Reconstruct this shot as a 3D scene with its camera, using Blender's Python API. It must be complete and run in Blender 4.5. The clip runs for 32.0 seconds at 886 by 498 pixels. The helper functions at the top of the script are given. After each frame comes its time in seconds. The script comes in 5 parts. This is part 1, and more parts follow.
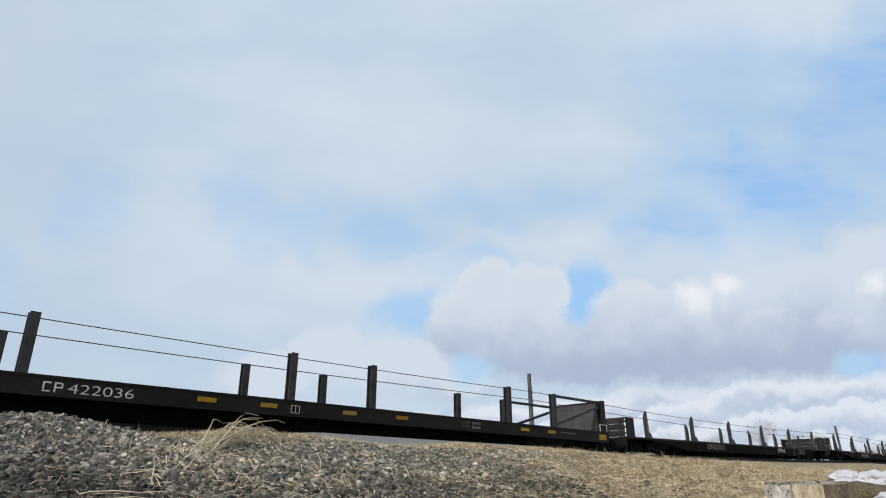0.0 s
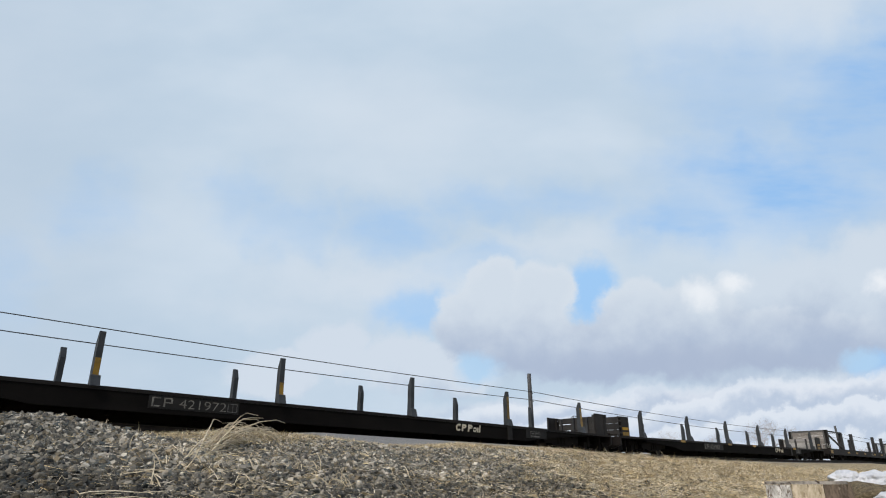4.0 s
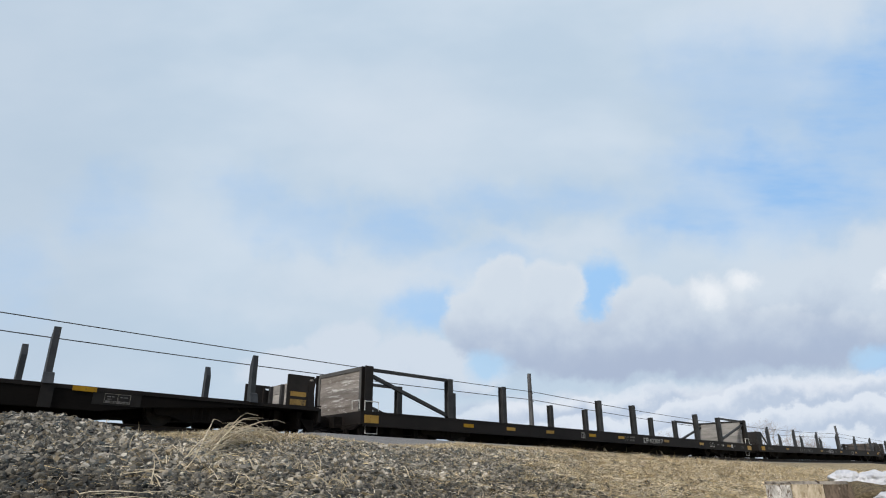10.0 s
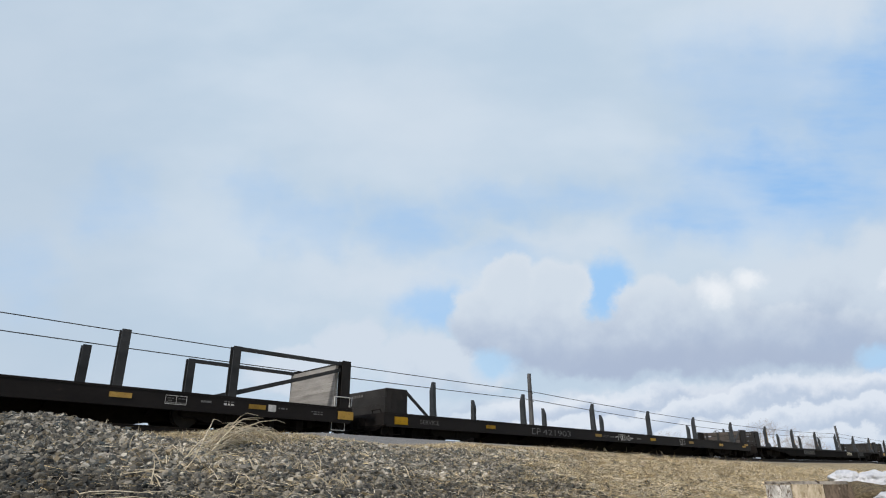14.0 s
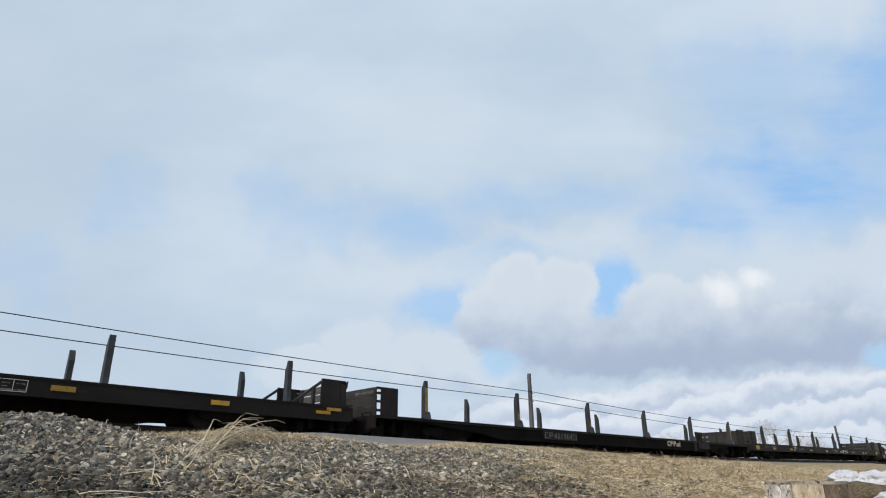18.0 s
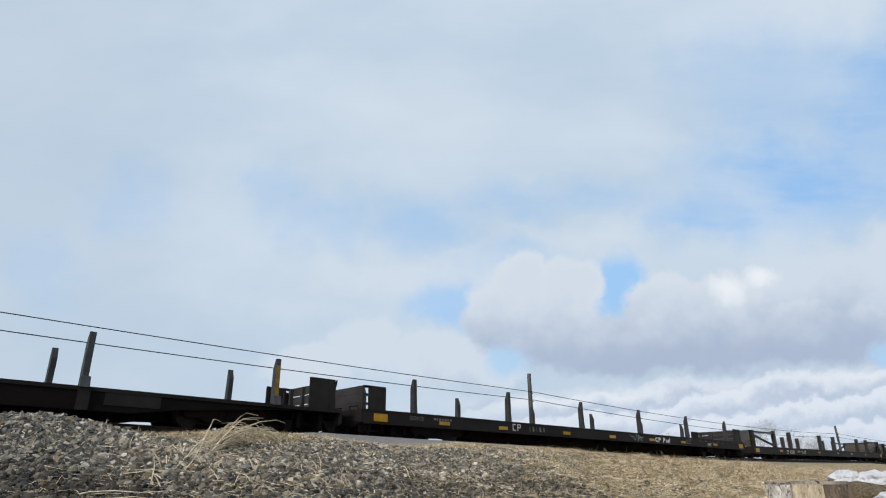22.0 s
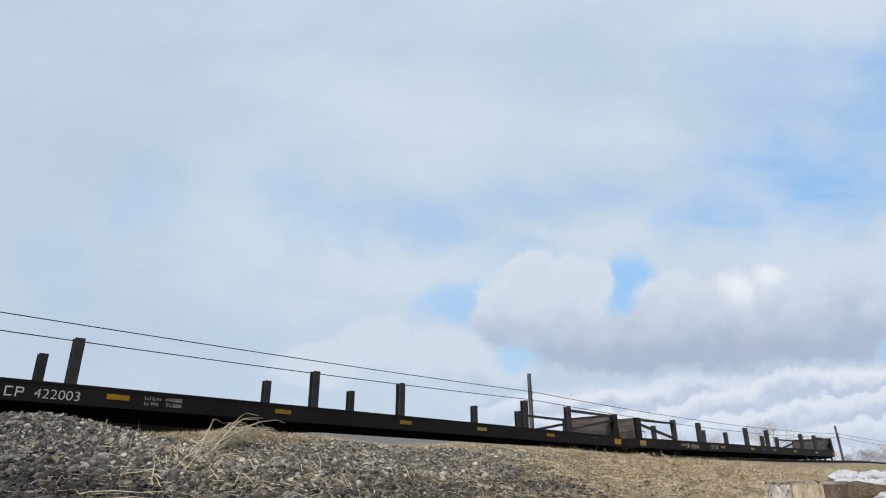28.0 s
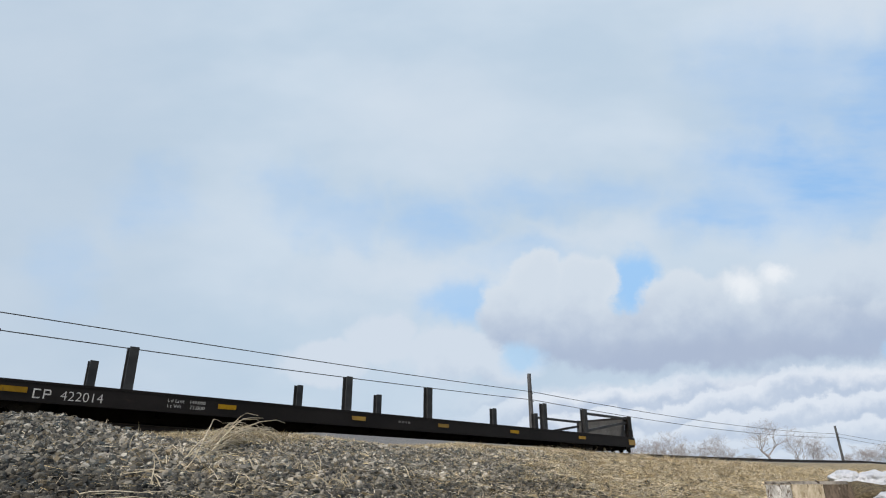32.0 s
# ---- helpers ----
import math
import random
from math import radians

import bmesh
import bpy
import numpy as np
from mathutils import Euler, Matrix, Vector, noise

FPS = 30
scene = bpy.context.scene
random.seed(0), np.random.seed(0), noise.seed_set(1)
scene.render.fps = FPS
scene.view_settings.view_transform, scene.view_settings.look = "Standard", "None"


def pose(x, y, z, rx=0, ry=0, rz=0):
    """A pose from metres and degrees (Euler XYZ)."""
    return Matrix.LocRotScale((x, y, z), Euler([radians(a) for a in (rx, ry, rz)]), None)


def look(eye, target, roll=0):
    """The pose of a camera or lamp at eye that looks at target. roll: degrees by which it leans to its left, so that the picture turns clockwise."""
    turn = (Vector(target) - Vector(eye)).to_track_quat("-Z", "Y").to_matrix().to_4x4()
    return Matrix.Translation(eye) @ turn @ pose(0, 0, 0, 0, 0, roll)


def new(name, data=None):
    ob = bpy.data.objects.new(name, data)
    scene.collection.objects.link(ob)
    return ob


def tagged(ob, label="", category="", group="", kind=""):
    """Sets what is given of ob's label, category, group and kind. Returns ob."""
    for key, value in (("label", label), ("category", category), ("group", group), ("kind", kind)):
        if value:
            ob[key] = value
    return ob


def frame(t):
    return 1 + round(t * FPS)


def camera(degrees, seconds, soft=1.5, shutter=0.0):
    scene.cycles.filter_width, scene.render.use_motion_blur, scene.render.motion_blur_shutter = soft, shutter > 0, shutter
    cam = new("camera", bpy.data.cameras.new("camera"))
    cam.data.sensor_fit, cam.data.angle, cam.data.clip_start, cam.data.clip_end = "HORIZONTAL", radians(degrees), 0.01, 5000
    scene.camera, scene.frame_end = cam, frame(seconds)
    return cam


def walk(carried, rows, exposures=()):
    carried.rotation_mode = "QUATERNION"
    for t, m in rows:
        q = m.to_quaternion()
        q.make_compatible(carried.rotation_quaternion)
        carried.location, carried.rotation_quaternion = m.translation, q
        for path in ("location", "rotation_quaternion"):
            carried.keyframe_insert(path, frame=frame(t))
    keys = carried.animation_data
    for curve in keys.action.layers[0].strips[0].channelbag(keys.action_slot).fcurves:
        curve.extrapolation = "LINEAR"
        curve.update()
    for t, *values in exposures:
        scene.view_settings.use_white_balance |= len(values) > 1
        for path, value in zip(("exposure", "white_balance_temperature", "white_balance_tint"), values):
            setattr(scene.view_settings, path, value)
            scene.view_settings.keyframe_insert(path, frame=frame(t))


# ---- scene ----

# ---- camera: on a low stand at the foot of the bank, quite still ----
EYE = (0.0, 0.0, 0.30)
YAW, PITCH = radians(46.15), radians(20.48)
VIEW = Vector((math.cos(YAW) * math.cos(PITCH), math.sin(YAW) * math.cos(PITCH), math.sin(PITCH)))
cam = camera(70.41, 32.0, soft=1.1)
STAND = look(EYE, Vector(EYE) + VIEW, roll=-0.19)
walk(cam, [(0.0, STAND), (32.0, STAND)], exposures=[(0.0, 0.0), (32.0, 0.0)])

RAIL = 1.57            # height of the rail heads
TRACK_Y = 16.34        # centre line of the track, which runs along x


def rail_z(x):
    """Height of the rail heads along the line, which dips a little before the camera."""
    u = np.clip(np.asarray(x, float), 0.0, 62.0) - 17.0
    return RAIL - 0.045 + np.where(u < 0, 0.00044, 0.00021) * u * u


SPEED = 7.005          # the train, metres a second towards -x

# ---- world and sun ----
world = bpy.data.worlds.new("sky")
scene.world = world
world.use_nodes = True
wt = world.node_tree
sky = wt.nodes.new("ShaderNodeTexSky")
sky.sky_type, sky.sun_disc = "NISHITA", False
SUN_EL, SUN_AZ = radians(44), radians(198)
sky.sun_elevation, sky.sun_rotation = SUN_EL, radians(90) - SUN_AZ
sky.air_density, sky.dust_density = 1.2, 2.0
wt.nodes["Background"].inputs[1].default_value = 0.11
wt.links.new(sky.outputs[0], wt.nodes["Background"].inputs[0])
sun_data = bpy.data.lights.new("sun", "SUN")
sun_data.energy, sun_data.angle, sun_data.color = 2.3, radians(2.0), (1.0, 0.95, 0.88)
sun = new("sun", sun_data)
toward_sun = Vector((math.cos(SUN_AZ) * math.cos(SUN_EL), math.sin(SUN_AZ) * math.cos(SUN_EL), math.sin(SUN_EL)))
sun.matrix_world = look(toward_sun * 60, (0, 0, 0))


# ---- materials ----
def lin(r, g, b):
    return tuple(((c / 255) / 12.92 if c < 10.3 else ((c / 255 + 0.055) / 1.055) ** 2.4) for c in (r, g, b)) + (1.0,)


class Net:
    """Short hand for a node tree."""

    def __init__(self, tree):
        self.t = tree

    def put(self, kind):
        return self.t.nodes.new(kind)

    def join(self, socket, v):
        if isinstance(v, bpy.types.NodeSocket):
            self.t.links.new(v, socket)
        else:
            socket.default_value = v

    def m(self, op, a, b=0.0, c=0.0, clamp=False):
        n = self.put("ShaderNodeMath")
        n.operation, n.use_clamp = op, clamp
        for s, v in zip(n.inputs, (a, b, c)):
            self.join(s, v)
        return n.outputs[0]

    def dot(self, a, vec):
        n = self.put("ShaderNodeVectorMath")
        n.operation = "DOT_PRODUCT"
        self.join(n.inputs[0], a)
        self.join(n.inputs[1], vec)
        return n.outputs["Value"]

    def step(self, v, lo, hi, a=0.0, b=1.0):
        n = self.put("ShaderNodeMapRange")
        n.interpolation_type = "SMOOTHSTEP"
        for s, x in zip(n.inputs, (v, lo, hi, a, b)):
            self.join(s, x)
        return n.outputs[0]

    def mix(self, f, a, b, blend="MIX"):
        n = self.put("ShaderNodeMix")
        n.data_type, n.blend_type = "RGBA", blend
        self.join(n.inputs[0], f)
        self.join(n.inputs[6], a)
        self.join(n.inputs[7], b)
        return n.outputs[2]

    def noise(self, vec, scale, detail=4.0, rough=0.55, color=False):
        n = self.put("ShaderNodeTexNoise")
        self.join(n.inputs["Vector"], vec)
        n.inputs["Scale"].default_value, n.inputs["Detail"].default_value = scale, detail
        n.inputs["Roughness"].default_value = rough
        return n.outputs[1 if color else 0]

    def scaled(self, vec, s, turn=0.0):
        n = self.put("ShaderNodeMapping")
        n.inputs["Rotation"].default_value = (0, 0, radians(turn))
        self.join(n.inputs[0], vec)
        n.inputs["Scale"].default_value = s
        return n.outputs[0]


def material(name):
    mat = bpy.data.materials.new(name)
    mat.use_nodes = True
    return mat, Net(mat.node_tree), mat.node_tree.nodes["Principled BSDF"]


def surface(name, a, b, rough=0.7, scale=6.0, fine=60.0, bump=0.3, metal=0.0, island=0.0, each=0.0, stretch=(1, 1, 1), spots=None, depth=0.01, spot_at=(0.58, 0.72), gloss=0.3):
    """Two tones mixed by coarse and fine noise, with bump; spots: a third tone in patches; island, each: how far pieces differ."""
    mat, n, bsdf = material(name)
    co = n.scaled(n.put("ShaderNodeTexCoord").outputs["Object"], stretch)
    big, small = n.noise(co, scale, 5.0, 0.6), n.noise(co, fine, 3.0, 0.6)
    f = n.m("ADD", n.m("MULTIPLY", big, 0.65), n.m("MULTIPLY", small, 0.35))
    col = n.mix(n.step(f, 0.33, 0.67), a, b)
    if spots:
        col = n.mix(n.step(n.noise(co, scale * 2.3, 6.0, 0.7), spot_at[0], spot_at[1]), col, spots)
    if island or each:
        r = n.put("ShaderNodeNewGeometry").outputs["Random Per Island"] if island else n.put("ShaderNodeObjectInfo").outputs["Random"]
        amount = island or each
        hsv = n.put("ShaderNodeHueSaturation")
        n.join(hsv.inputs["Value"], n.m("ADD", n.m("MULTIPLY", r, 2 * amount), 1 - amount))
        n.join(hsv.inputs["Saturation"], n.m("ADD", n.m("MULTIPLY", n.m("FRACT", n.m("MULTIPLY", r, 7.31)), 0.8 if island else 0.2), 0.6 if island else 0.9))
        n.join(hsv.inputs["Color"], col)
        col = hsv.outputs[0]
    n.join(bsdf.inputs["Base Color"], col)
    n.join(bsdf.inputs["Roughness"], n.m("ADD", n.m("MULTIPLY", small, 0.25), rough - 0.12, clamp=True))
    bsdf.inputs["Metallic"].default_value = metal
    bsdf.inputs["Specular IOR Level"].default_value = gloss
    if bump:
        bp = n.put("ShaderNodeBump")
        bp.inputs["Strength"].default_value, bp.inputs["Distance"].default_value = bump, depth
        n.join(bp.inputs["Height"], f)
        n.join(bsdf.inputs["Normal"], bp.outputs[0])
    return mat


M = {
    "sill": surface("car_paint_brown_black", (0.0085, 0.0068, 0.0063, 1), (0.0170, 0.0142, 0.0130, 1), 0.62, 1.3, 26, 0.25, stretch=(0.5, 1, 1), spots=(0.034, 0.024, 0.019, 1), spot_at=(0.62, 0.8), gloss=0.18),
    # Lower sill: the shade below the deck lip is put into this near-black colour.
    "low_sill": surface("shaded_lower_sill", (0.0042, 0.0037, 0.0035, 1), (0.0088, 0.0076, 0.0068, 1), 0.85, 2, 26, 0.25, stretch=(0.5, 1, 1), gloss=0.08),
    "under": surface("grimy_underframe", (0.0075, 0.0064, 0.0058, 1), (0.0165, 0.0138, 0.012, 1), 0.85, 3, 30, 0.3, gloss=0.1),
    "stake": surface("stake_paint_worn", (0.0215, 0.0218, 0.0228, 1), (0.045, 0.0455, 0.047, 1), 0.55, 2.2, 40, 0.25, spots=(0.055, 0.042, 0.034, 1), spot_at=(0.6, 0.8), each=0.15, gloss=0.3),
    "dark_steel": surface("dark_end_steel", (0.0125, 0.0106, 0.0098, 1), (0.027, 0.0235, 0.0215, 1), 0.6, 2.0, 34, 0.25, stretch=(1, 1, 0.5), spots=(0.042, 0.032, 0.026, 1), spot_at=(0.6, 0.8), each=0.15, gloss=0.2),
    "blue_steel": surface("stake_blue_grey", (0.023, 0.0255, 0.0285, 1), (0.050, 0.0545, 0.060, 1), 0.55, 2.2, 40, 0.25, spots=(0.05, 0.037, 0.029, 1), each=0.15, gloss=0.3),
    "panel": surface("bulkhead_steel", (0.055, 0.054, 0.052, 1), (0.10, 0.098, 0.094, 1), 0.6, 1.1, 18, 0.25, stretch=(1, 1, 0.4), spots=(0.09, 0.062, 0.045, 1), each=0.12),
    "wall": surface("end_wall_boards", (0.019, 0.0178, 0.0168, 1), (0.042, 0.039, 0.037, 1), 0.65, 1.4, 25, 0.25, spots=(0.06, 0.05, 0.043, 1), spot_at=(0.62, 0.8), each=0.2),
    "wood": surface("weathered_plank", (0.21, 0.20, 0.187, 1), (0.37, 0.355, 0.335, 1), 0.85, 2.0, 30, 0.5, stretch=(3, 0.35, 3), spots=(0.17, 0.14, 0.115, 1), spot_at=(0.58, 0.72), each=0.25),
    "darkwood": surface("old_brown_plank", (0.17, 0.145, 0.125, 1), (0.40, 0.365, 0.33, 1), 0.85, 2.0, 30, 0.5, stretch=(3, 0.35, 3), spots=(0.66, 0.64, 0.61, 1), spot_at=(0.53, 0.64), each=0.35),
    "inner_wood": surface("brown_inner_boards", (0.055, 0.046, 0.040, 1), (0.14, 0.122, 0.108, 1), 0.85, 2.0, 30, 0.5, stretch=(3, 0.35, 3), spots=(0.22, 0.20, 0.18, 1), spot_at=(0.58, 0.72), each=0.25),
    "yellow": surface("yellow_reflector", (0.27, 0.150, 0.014, 1), (0.38, 0.228, 0.024, 1), 0.45, 5, 40, 0.1, each=0.3, spots=(0.10, 0.065, 0.03, 1), spot_at=(0.55, 0.72)),
    "ochre": surface("worn_shaded_yellow", (0.17, 0.10, 0.018, 1), (0.28, 0.175, 0.033, 1), 0.55, 3, 40, 0.1, each=0.25, spots=(0.045, 0.037, 0.03, 1), spot_at=(0.50, 0.66)),
    "worn_cream": surface("worn_cream_lettering", (0.10, 0.095, 0.082, 1), (0.24, 0.225, 0.195, 1), 0.7, 6, 50, 0.0, spots=(0.045, 0.042, 0.038, 1), spot_at=(0.52, 0.62)),
    "white": surface("white_lettering", (0.42, 0.41, 0.39, 1), (0.66, 0.65, 0.62, 1), 0.6, 6, 50, 0.0, spots=(0.16, 0.15, 0.14, 1), spot_at=(0.6, 0.7)),
    "faded": surface("faded_lettering", (0.08, 0.077, 0.073, 1), (0.20, 0.195, 0.187, 1), 0.7, 6, 50, 0.0, spots=(0.06, 0.055, 0.05, 1), spot_at=(0.5, 0.6)),
    "cream": surface("cream_lettering", (0.40, 0.36, 0.27, 1), (0.62, 0.57, 0.45, 1), 0.6, 6, 50, 0.0, spots=(0.14, 0.12, 0.1, 1), spot_at=(0.58, 0.68)),
    "spray": surface("pale_teal_spray", (0.20, 0.235, 0.235, 1), (0.36, 0.41, 0.40, 1), 0.7, 6, 50, 0.0),
    "plate": surface("grey_number_panel", (0.0095, 0.0086, 0.008, 1), (0.0185, 0.017, 0.0158, 1), 0.6, 3, 40, 0.1, gloss=0.2),
    "grab": surface("pale_grab_iron", (0.45, 0.45, 0.44, 1), (0.65, 0.65, 0.63, 1), 0.5, 4, 40, 0.0),
    "wheel": surface("wheel_steel", (0.014, 0.012, 0.011, 1), (0.032, 0.027, 0.023, 1), 0.6, 5, 40, 0.2, gloss=0.2),
    "rail": surface("rail_steel", (0.022, 0.017, 0.014, 1), (0.05, 0.038, 0.03, 1), 0.6, 3, 40, 0.2, stretch=(0.4, 1, 1), gloss=0.2),
    "tie": surface("creosoted_tie", (0.035, 0.028, 0.022, 1), (0.10, 0.085, 0.07, 1), 0.9, 3, 30, 0.5, each=0.3),
    "straw": surface("dry_straw", (0.34, 0.265, 0.158, 1), (0.74, 0.632, 0.435, 1), 0.8, 2.6, 60, 0.0, island=0.5, spots=(0.17, 0.122, 0.066, 1), spot_at=(0.54, 0.70)),
    "stem": surface("dead_weed_stem", (0.42, 0.34, 0.215, 1), (0.72, 0.63, 0.47, 1), 0.75, 6, 60, 0.2, each=0.25),
    "pole": surface("grey_pole_wood", (0.052, 0.053, 0.056, 1), (0.135, 0.136, 0.14, 1), 0.85, 2, 30, 0.5, stretch=(4, 4, 0.3), spots=(0.025, 0.025, 0.026, 1)),
    "wire": surface("wire_dark", (0.03, 0.03, 0.03, 1), (0.05, 0.05, 0.05, 1), 0.6, 3, 30, 0.0),
    # Far trees: distance haze is put into the bark as a paler colour.
    "bark": surface("hazed_winter_bark", (0.28, 0.258, 0.255, 1), (0.46, 0.43, 0.43, 1), 0.9, 1.0, 9, 0.3),
    "snow": surface("old_snow", (0.48, 0.495, 0.53, 1), (0.66, 0.665, 0.68, 1), 0.6, 5, 50, 0.5, depth=0.01),
    "timber": surface("timber_grey", (0.15, 0.135, 0.12, 1), (0.42, 0.385, 0.34, 1), 0.85, 9, 70, 0.8, stretch=(1, 1, 1), spots=(0.06, 0.045, 0.035, 1), spot_at=(0.54, 0.66), each=0.2),
    "timber_white": surface("timber_peeling_white", (0.30, 0.28, 0.25, 1), (0.78, 0.76, 0.72, 1), 0.85, 14, 60, 0.8, stretch=(1, 1.6, 0.6), spots=(0.13, 0.095, 0.07, 1), spot_at=(0.50, 0.62)),
    "timber_tan": surface("timber_tan", (0.36, 0.29, 0.19, 1), (0.68, 0.60, 0.46, 1), 0.85, 14, 60, 0.8, stretch=(1, 1.6, 0.6), spots=(0.17, 0.125, 0.08, 1), spot_at=(0.54, 0.68)),
    "mound": surface("brown_earth_grass", (0.055, 0.041, 0.024, 1), (0.19, 0.148, 0.085, 1), 0.9, 22, 140, 1.0, depth=0.02, stretch=(1, 1, 2), spots=(0.26, 0.21, 0.13, 1), spot_at=(0.56, 0.66)),
    "timber_brown": surface("timber_dark_brown", (0.06, 0.045, 0.033, 1), (0.20, 0.155, 0.115, 1), 0.85, 14, 60, 0.8, stretch=(1, 1.6, 0.6), spots=(0.42, 0.36, 0.28, 1), spot_at=(0.62, 0.74)),
}


def stone_material(name, random_socket):
    """Crushed stone: slate, grey, pale and buff pieces."""
    mat, n, bsdf = material(name)
    info = n.put("ShaderNodeNewGeometry").outputs["Random Per Island"] if random_socket == "island" else n.put("ShaderNodeObjectInfo").outputs["Random"]
    ramp_node = n.put("ShaderNodeValToRGB")
    ramp_node.color_ramp.interpolation = "CONSTANT"
    tones = ((0.0, (0.034, 0.036, 0.038)), (0.14, (0.072, 0.074, 0.072)), (0.30, (0.145, 0.143, 0.133)), (0.47, (0.125, 0.112, 0.087)), (0.53, (0.23, 0.226, 0.21)), (0.69, (0.225, 0.190, 0.132)), (0.74, (0.37, 0.36, 0.335)), (0.85, (0.060, 0.077, 0.086)), (0.935, (0.56, 0.545, 0.51)))
    els = ramp_node.color_ramp.elements
    for i, (at, c) in enumerate(tones):
        e = els[i] if i < 2 else els.new(at)
        e.position, e.color = at, (*c, 1)
    n.join(ramp_node.inputs[0], info)
    co = n.put("ShaderNodeTexCoord").outputs["Object"]
    grain, fine = n.noise(co, 30.0, 5.0, 0.65), n.noise(co, 160.0, 3.0, 0.7)
    f = n.m("ADD", n.m("MULTIPLY", grain, 0.6), n.m("MULTIPLY", fine, 0.4))
    col = n.mix(n.step(f, 0.3, 0.7, 0.0, 0.36), ramp_node.outputs[0], (0.085, 0.08, 0.068, 1))
    col = n.mix(n.step(fine, 0.56, 0.75, 0.0, 0.55), col, (0.38, 0.37, 0.335, 1))
    place = n.put("ShaderNodeNewGeometry").outputs["Position"]
    damp = n.step(n.noise(place, 0.9, 3.0, 0.5), 0.38, 0.60)
    col = n.mix(n.m("SUBTRACT", 1.0, damp), col, (0.74, 0.74, 0.74, 1), "MULTIPLY")
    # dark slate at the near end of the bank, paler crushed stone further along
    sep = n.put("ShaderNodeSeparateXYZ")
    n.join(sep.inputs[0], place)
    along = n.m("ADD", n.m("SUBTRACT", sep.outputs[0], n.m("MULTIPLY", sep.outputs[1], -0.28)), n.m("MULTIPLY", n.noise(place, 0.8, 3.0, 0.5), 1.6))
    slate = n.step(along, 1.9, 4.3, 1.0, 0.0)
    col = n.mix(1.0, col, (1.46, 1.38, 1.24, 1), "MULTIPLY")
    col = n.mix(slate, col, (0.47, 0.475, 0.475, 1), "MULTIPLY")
    # darker towards the foot of the bank, broken up by noise
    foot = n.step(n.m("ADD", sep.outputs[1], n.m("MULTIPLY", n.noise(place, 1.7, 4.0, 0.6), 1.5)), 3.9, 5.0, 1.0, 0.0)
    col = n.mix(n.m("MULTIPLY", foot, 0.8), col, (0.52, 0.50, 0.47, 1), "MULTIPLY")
    n.join(bsdf.inputs["Base Color"], col)
    bsdf.inputs["Roughness"].default_value = 0.75
    bsdf.inputs["Specular IOR Level"].default_value = 0.35
    bp = n.put("ShaderNodeBump")
    bp.inputs["Strength"].default_value, bp.inputs["Distance"].default_value = 0.7, 0.006
    n.join(bp.inputs["Height"], f)
    n.join(bsdf.inputs["Normal"], bp.outputs[0])
    return mat


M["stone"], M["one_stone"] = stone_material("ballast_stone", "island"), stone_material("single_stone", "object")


def ground_material():
    mat, n, bsdf = material("bank_soil_gravel_straw")
    co = n.put("ShaderNodeTexCoord").outputs["Object"]
    sep = n.put("ShaderNodeSeparateXYZ")
    n.join(sep.inputs[0], co)
    x, y = sep.outputs[0], sep.outputs[1]
    wob = n.m("MULTIPLY", n.m("SUBTRACT", n.noise(co, 0.55, 4.0), 0.5), 4.0)
    grit, fine, mid = n.noise(co, 22.0, 5.0, 0.7), n.noise(co, 90.0, 3.0, 0.7), n.noise(co, 2.2, 4.0)
    gravel = n.mix(n.step(grit, 0.35, 0.65), (0.035, 0.032, 0.027, 1), (0.12, 0.11, 0.093, 1))
    straw = n.mix(n.step(n.m("ADD", n.m("MULTIPLY", grit, 0.5), n.m("MULTIPLY", mid, 0.5)), 0.38, 0.62), (0.20, 0.155, 0.085, 1), (0.40, 0.322, 0.19, 1))
    ballast = n.mix(n.step(n.m("ADD", n.m("MULTIPLY", grit, 0.6), n.m("MULTIPLY", fine, 0.4)), 0.35, 0.65), (0.14, 0.138, 0.134, 1), (0.27, 0.265, 0.258, 1))
    near_gravel = n.m("MULTIPLY", n.step(n.m("ADD", x, wob), 3.0, 6.8, 1.0, 0.0), n.step(n.m("ADD", y, n.m("MULTIPLY", wob, 0.3)), 5.5, 6.4, 1.0, 0.0))
    bed = n.m("MULTIPLY", n.step(n.m("SUBTRACT", n.m("ADD", y, n.m("MULTIPLY", wob, 0.15)), n.step(x, 22.0, 34.0, 0.0, 2.45)), 12.0, 12.6), n.step(y, 19.5, 21.0, 1.0, 0.0))
    col = n.mix(near_gravel, straw, gravel)
    col = n.mix(bed, col, ballast)
    n.join(bsdf.inputs["Base Color"], col)
    bsdf.inputs["Roughness"].default_value = 0.9
    bp = n.put("ShaderNodeBump")
    bp.inputs["Strength"].default_value, bp.inputs["Distance"].default_value = 0.8, 0.03
    n.join(bp.inputs["Height"], n.m("ADD", grit, n.m("MULTIPLY", fine, 0.4)))
    n.join(bsdf.inputs["Normal"], bp.outputs[0])
    return mat


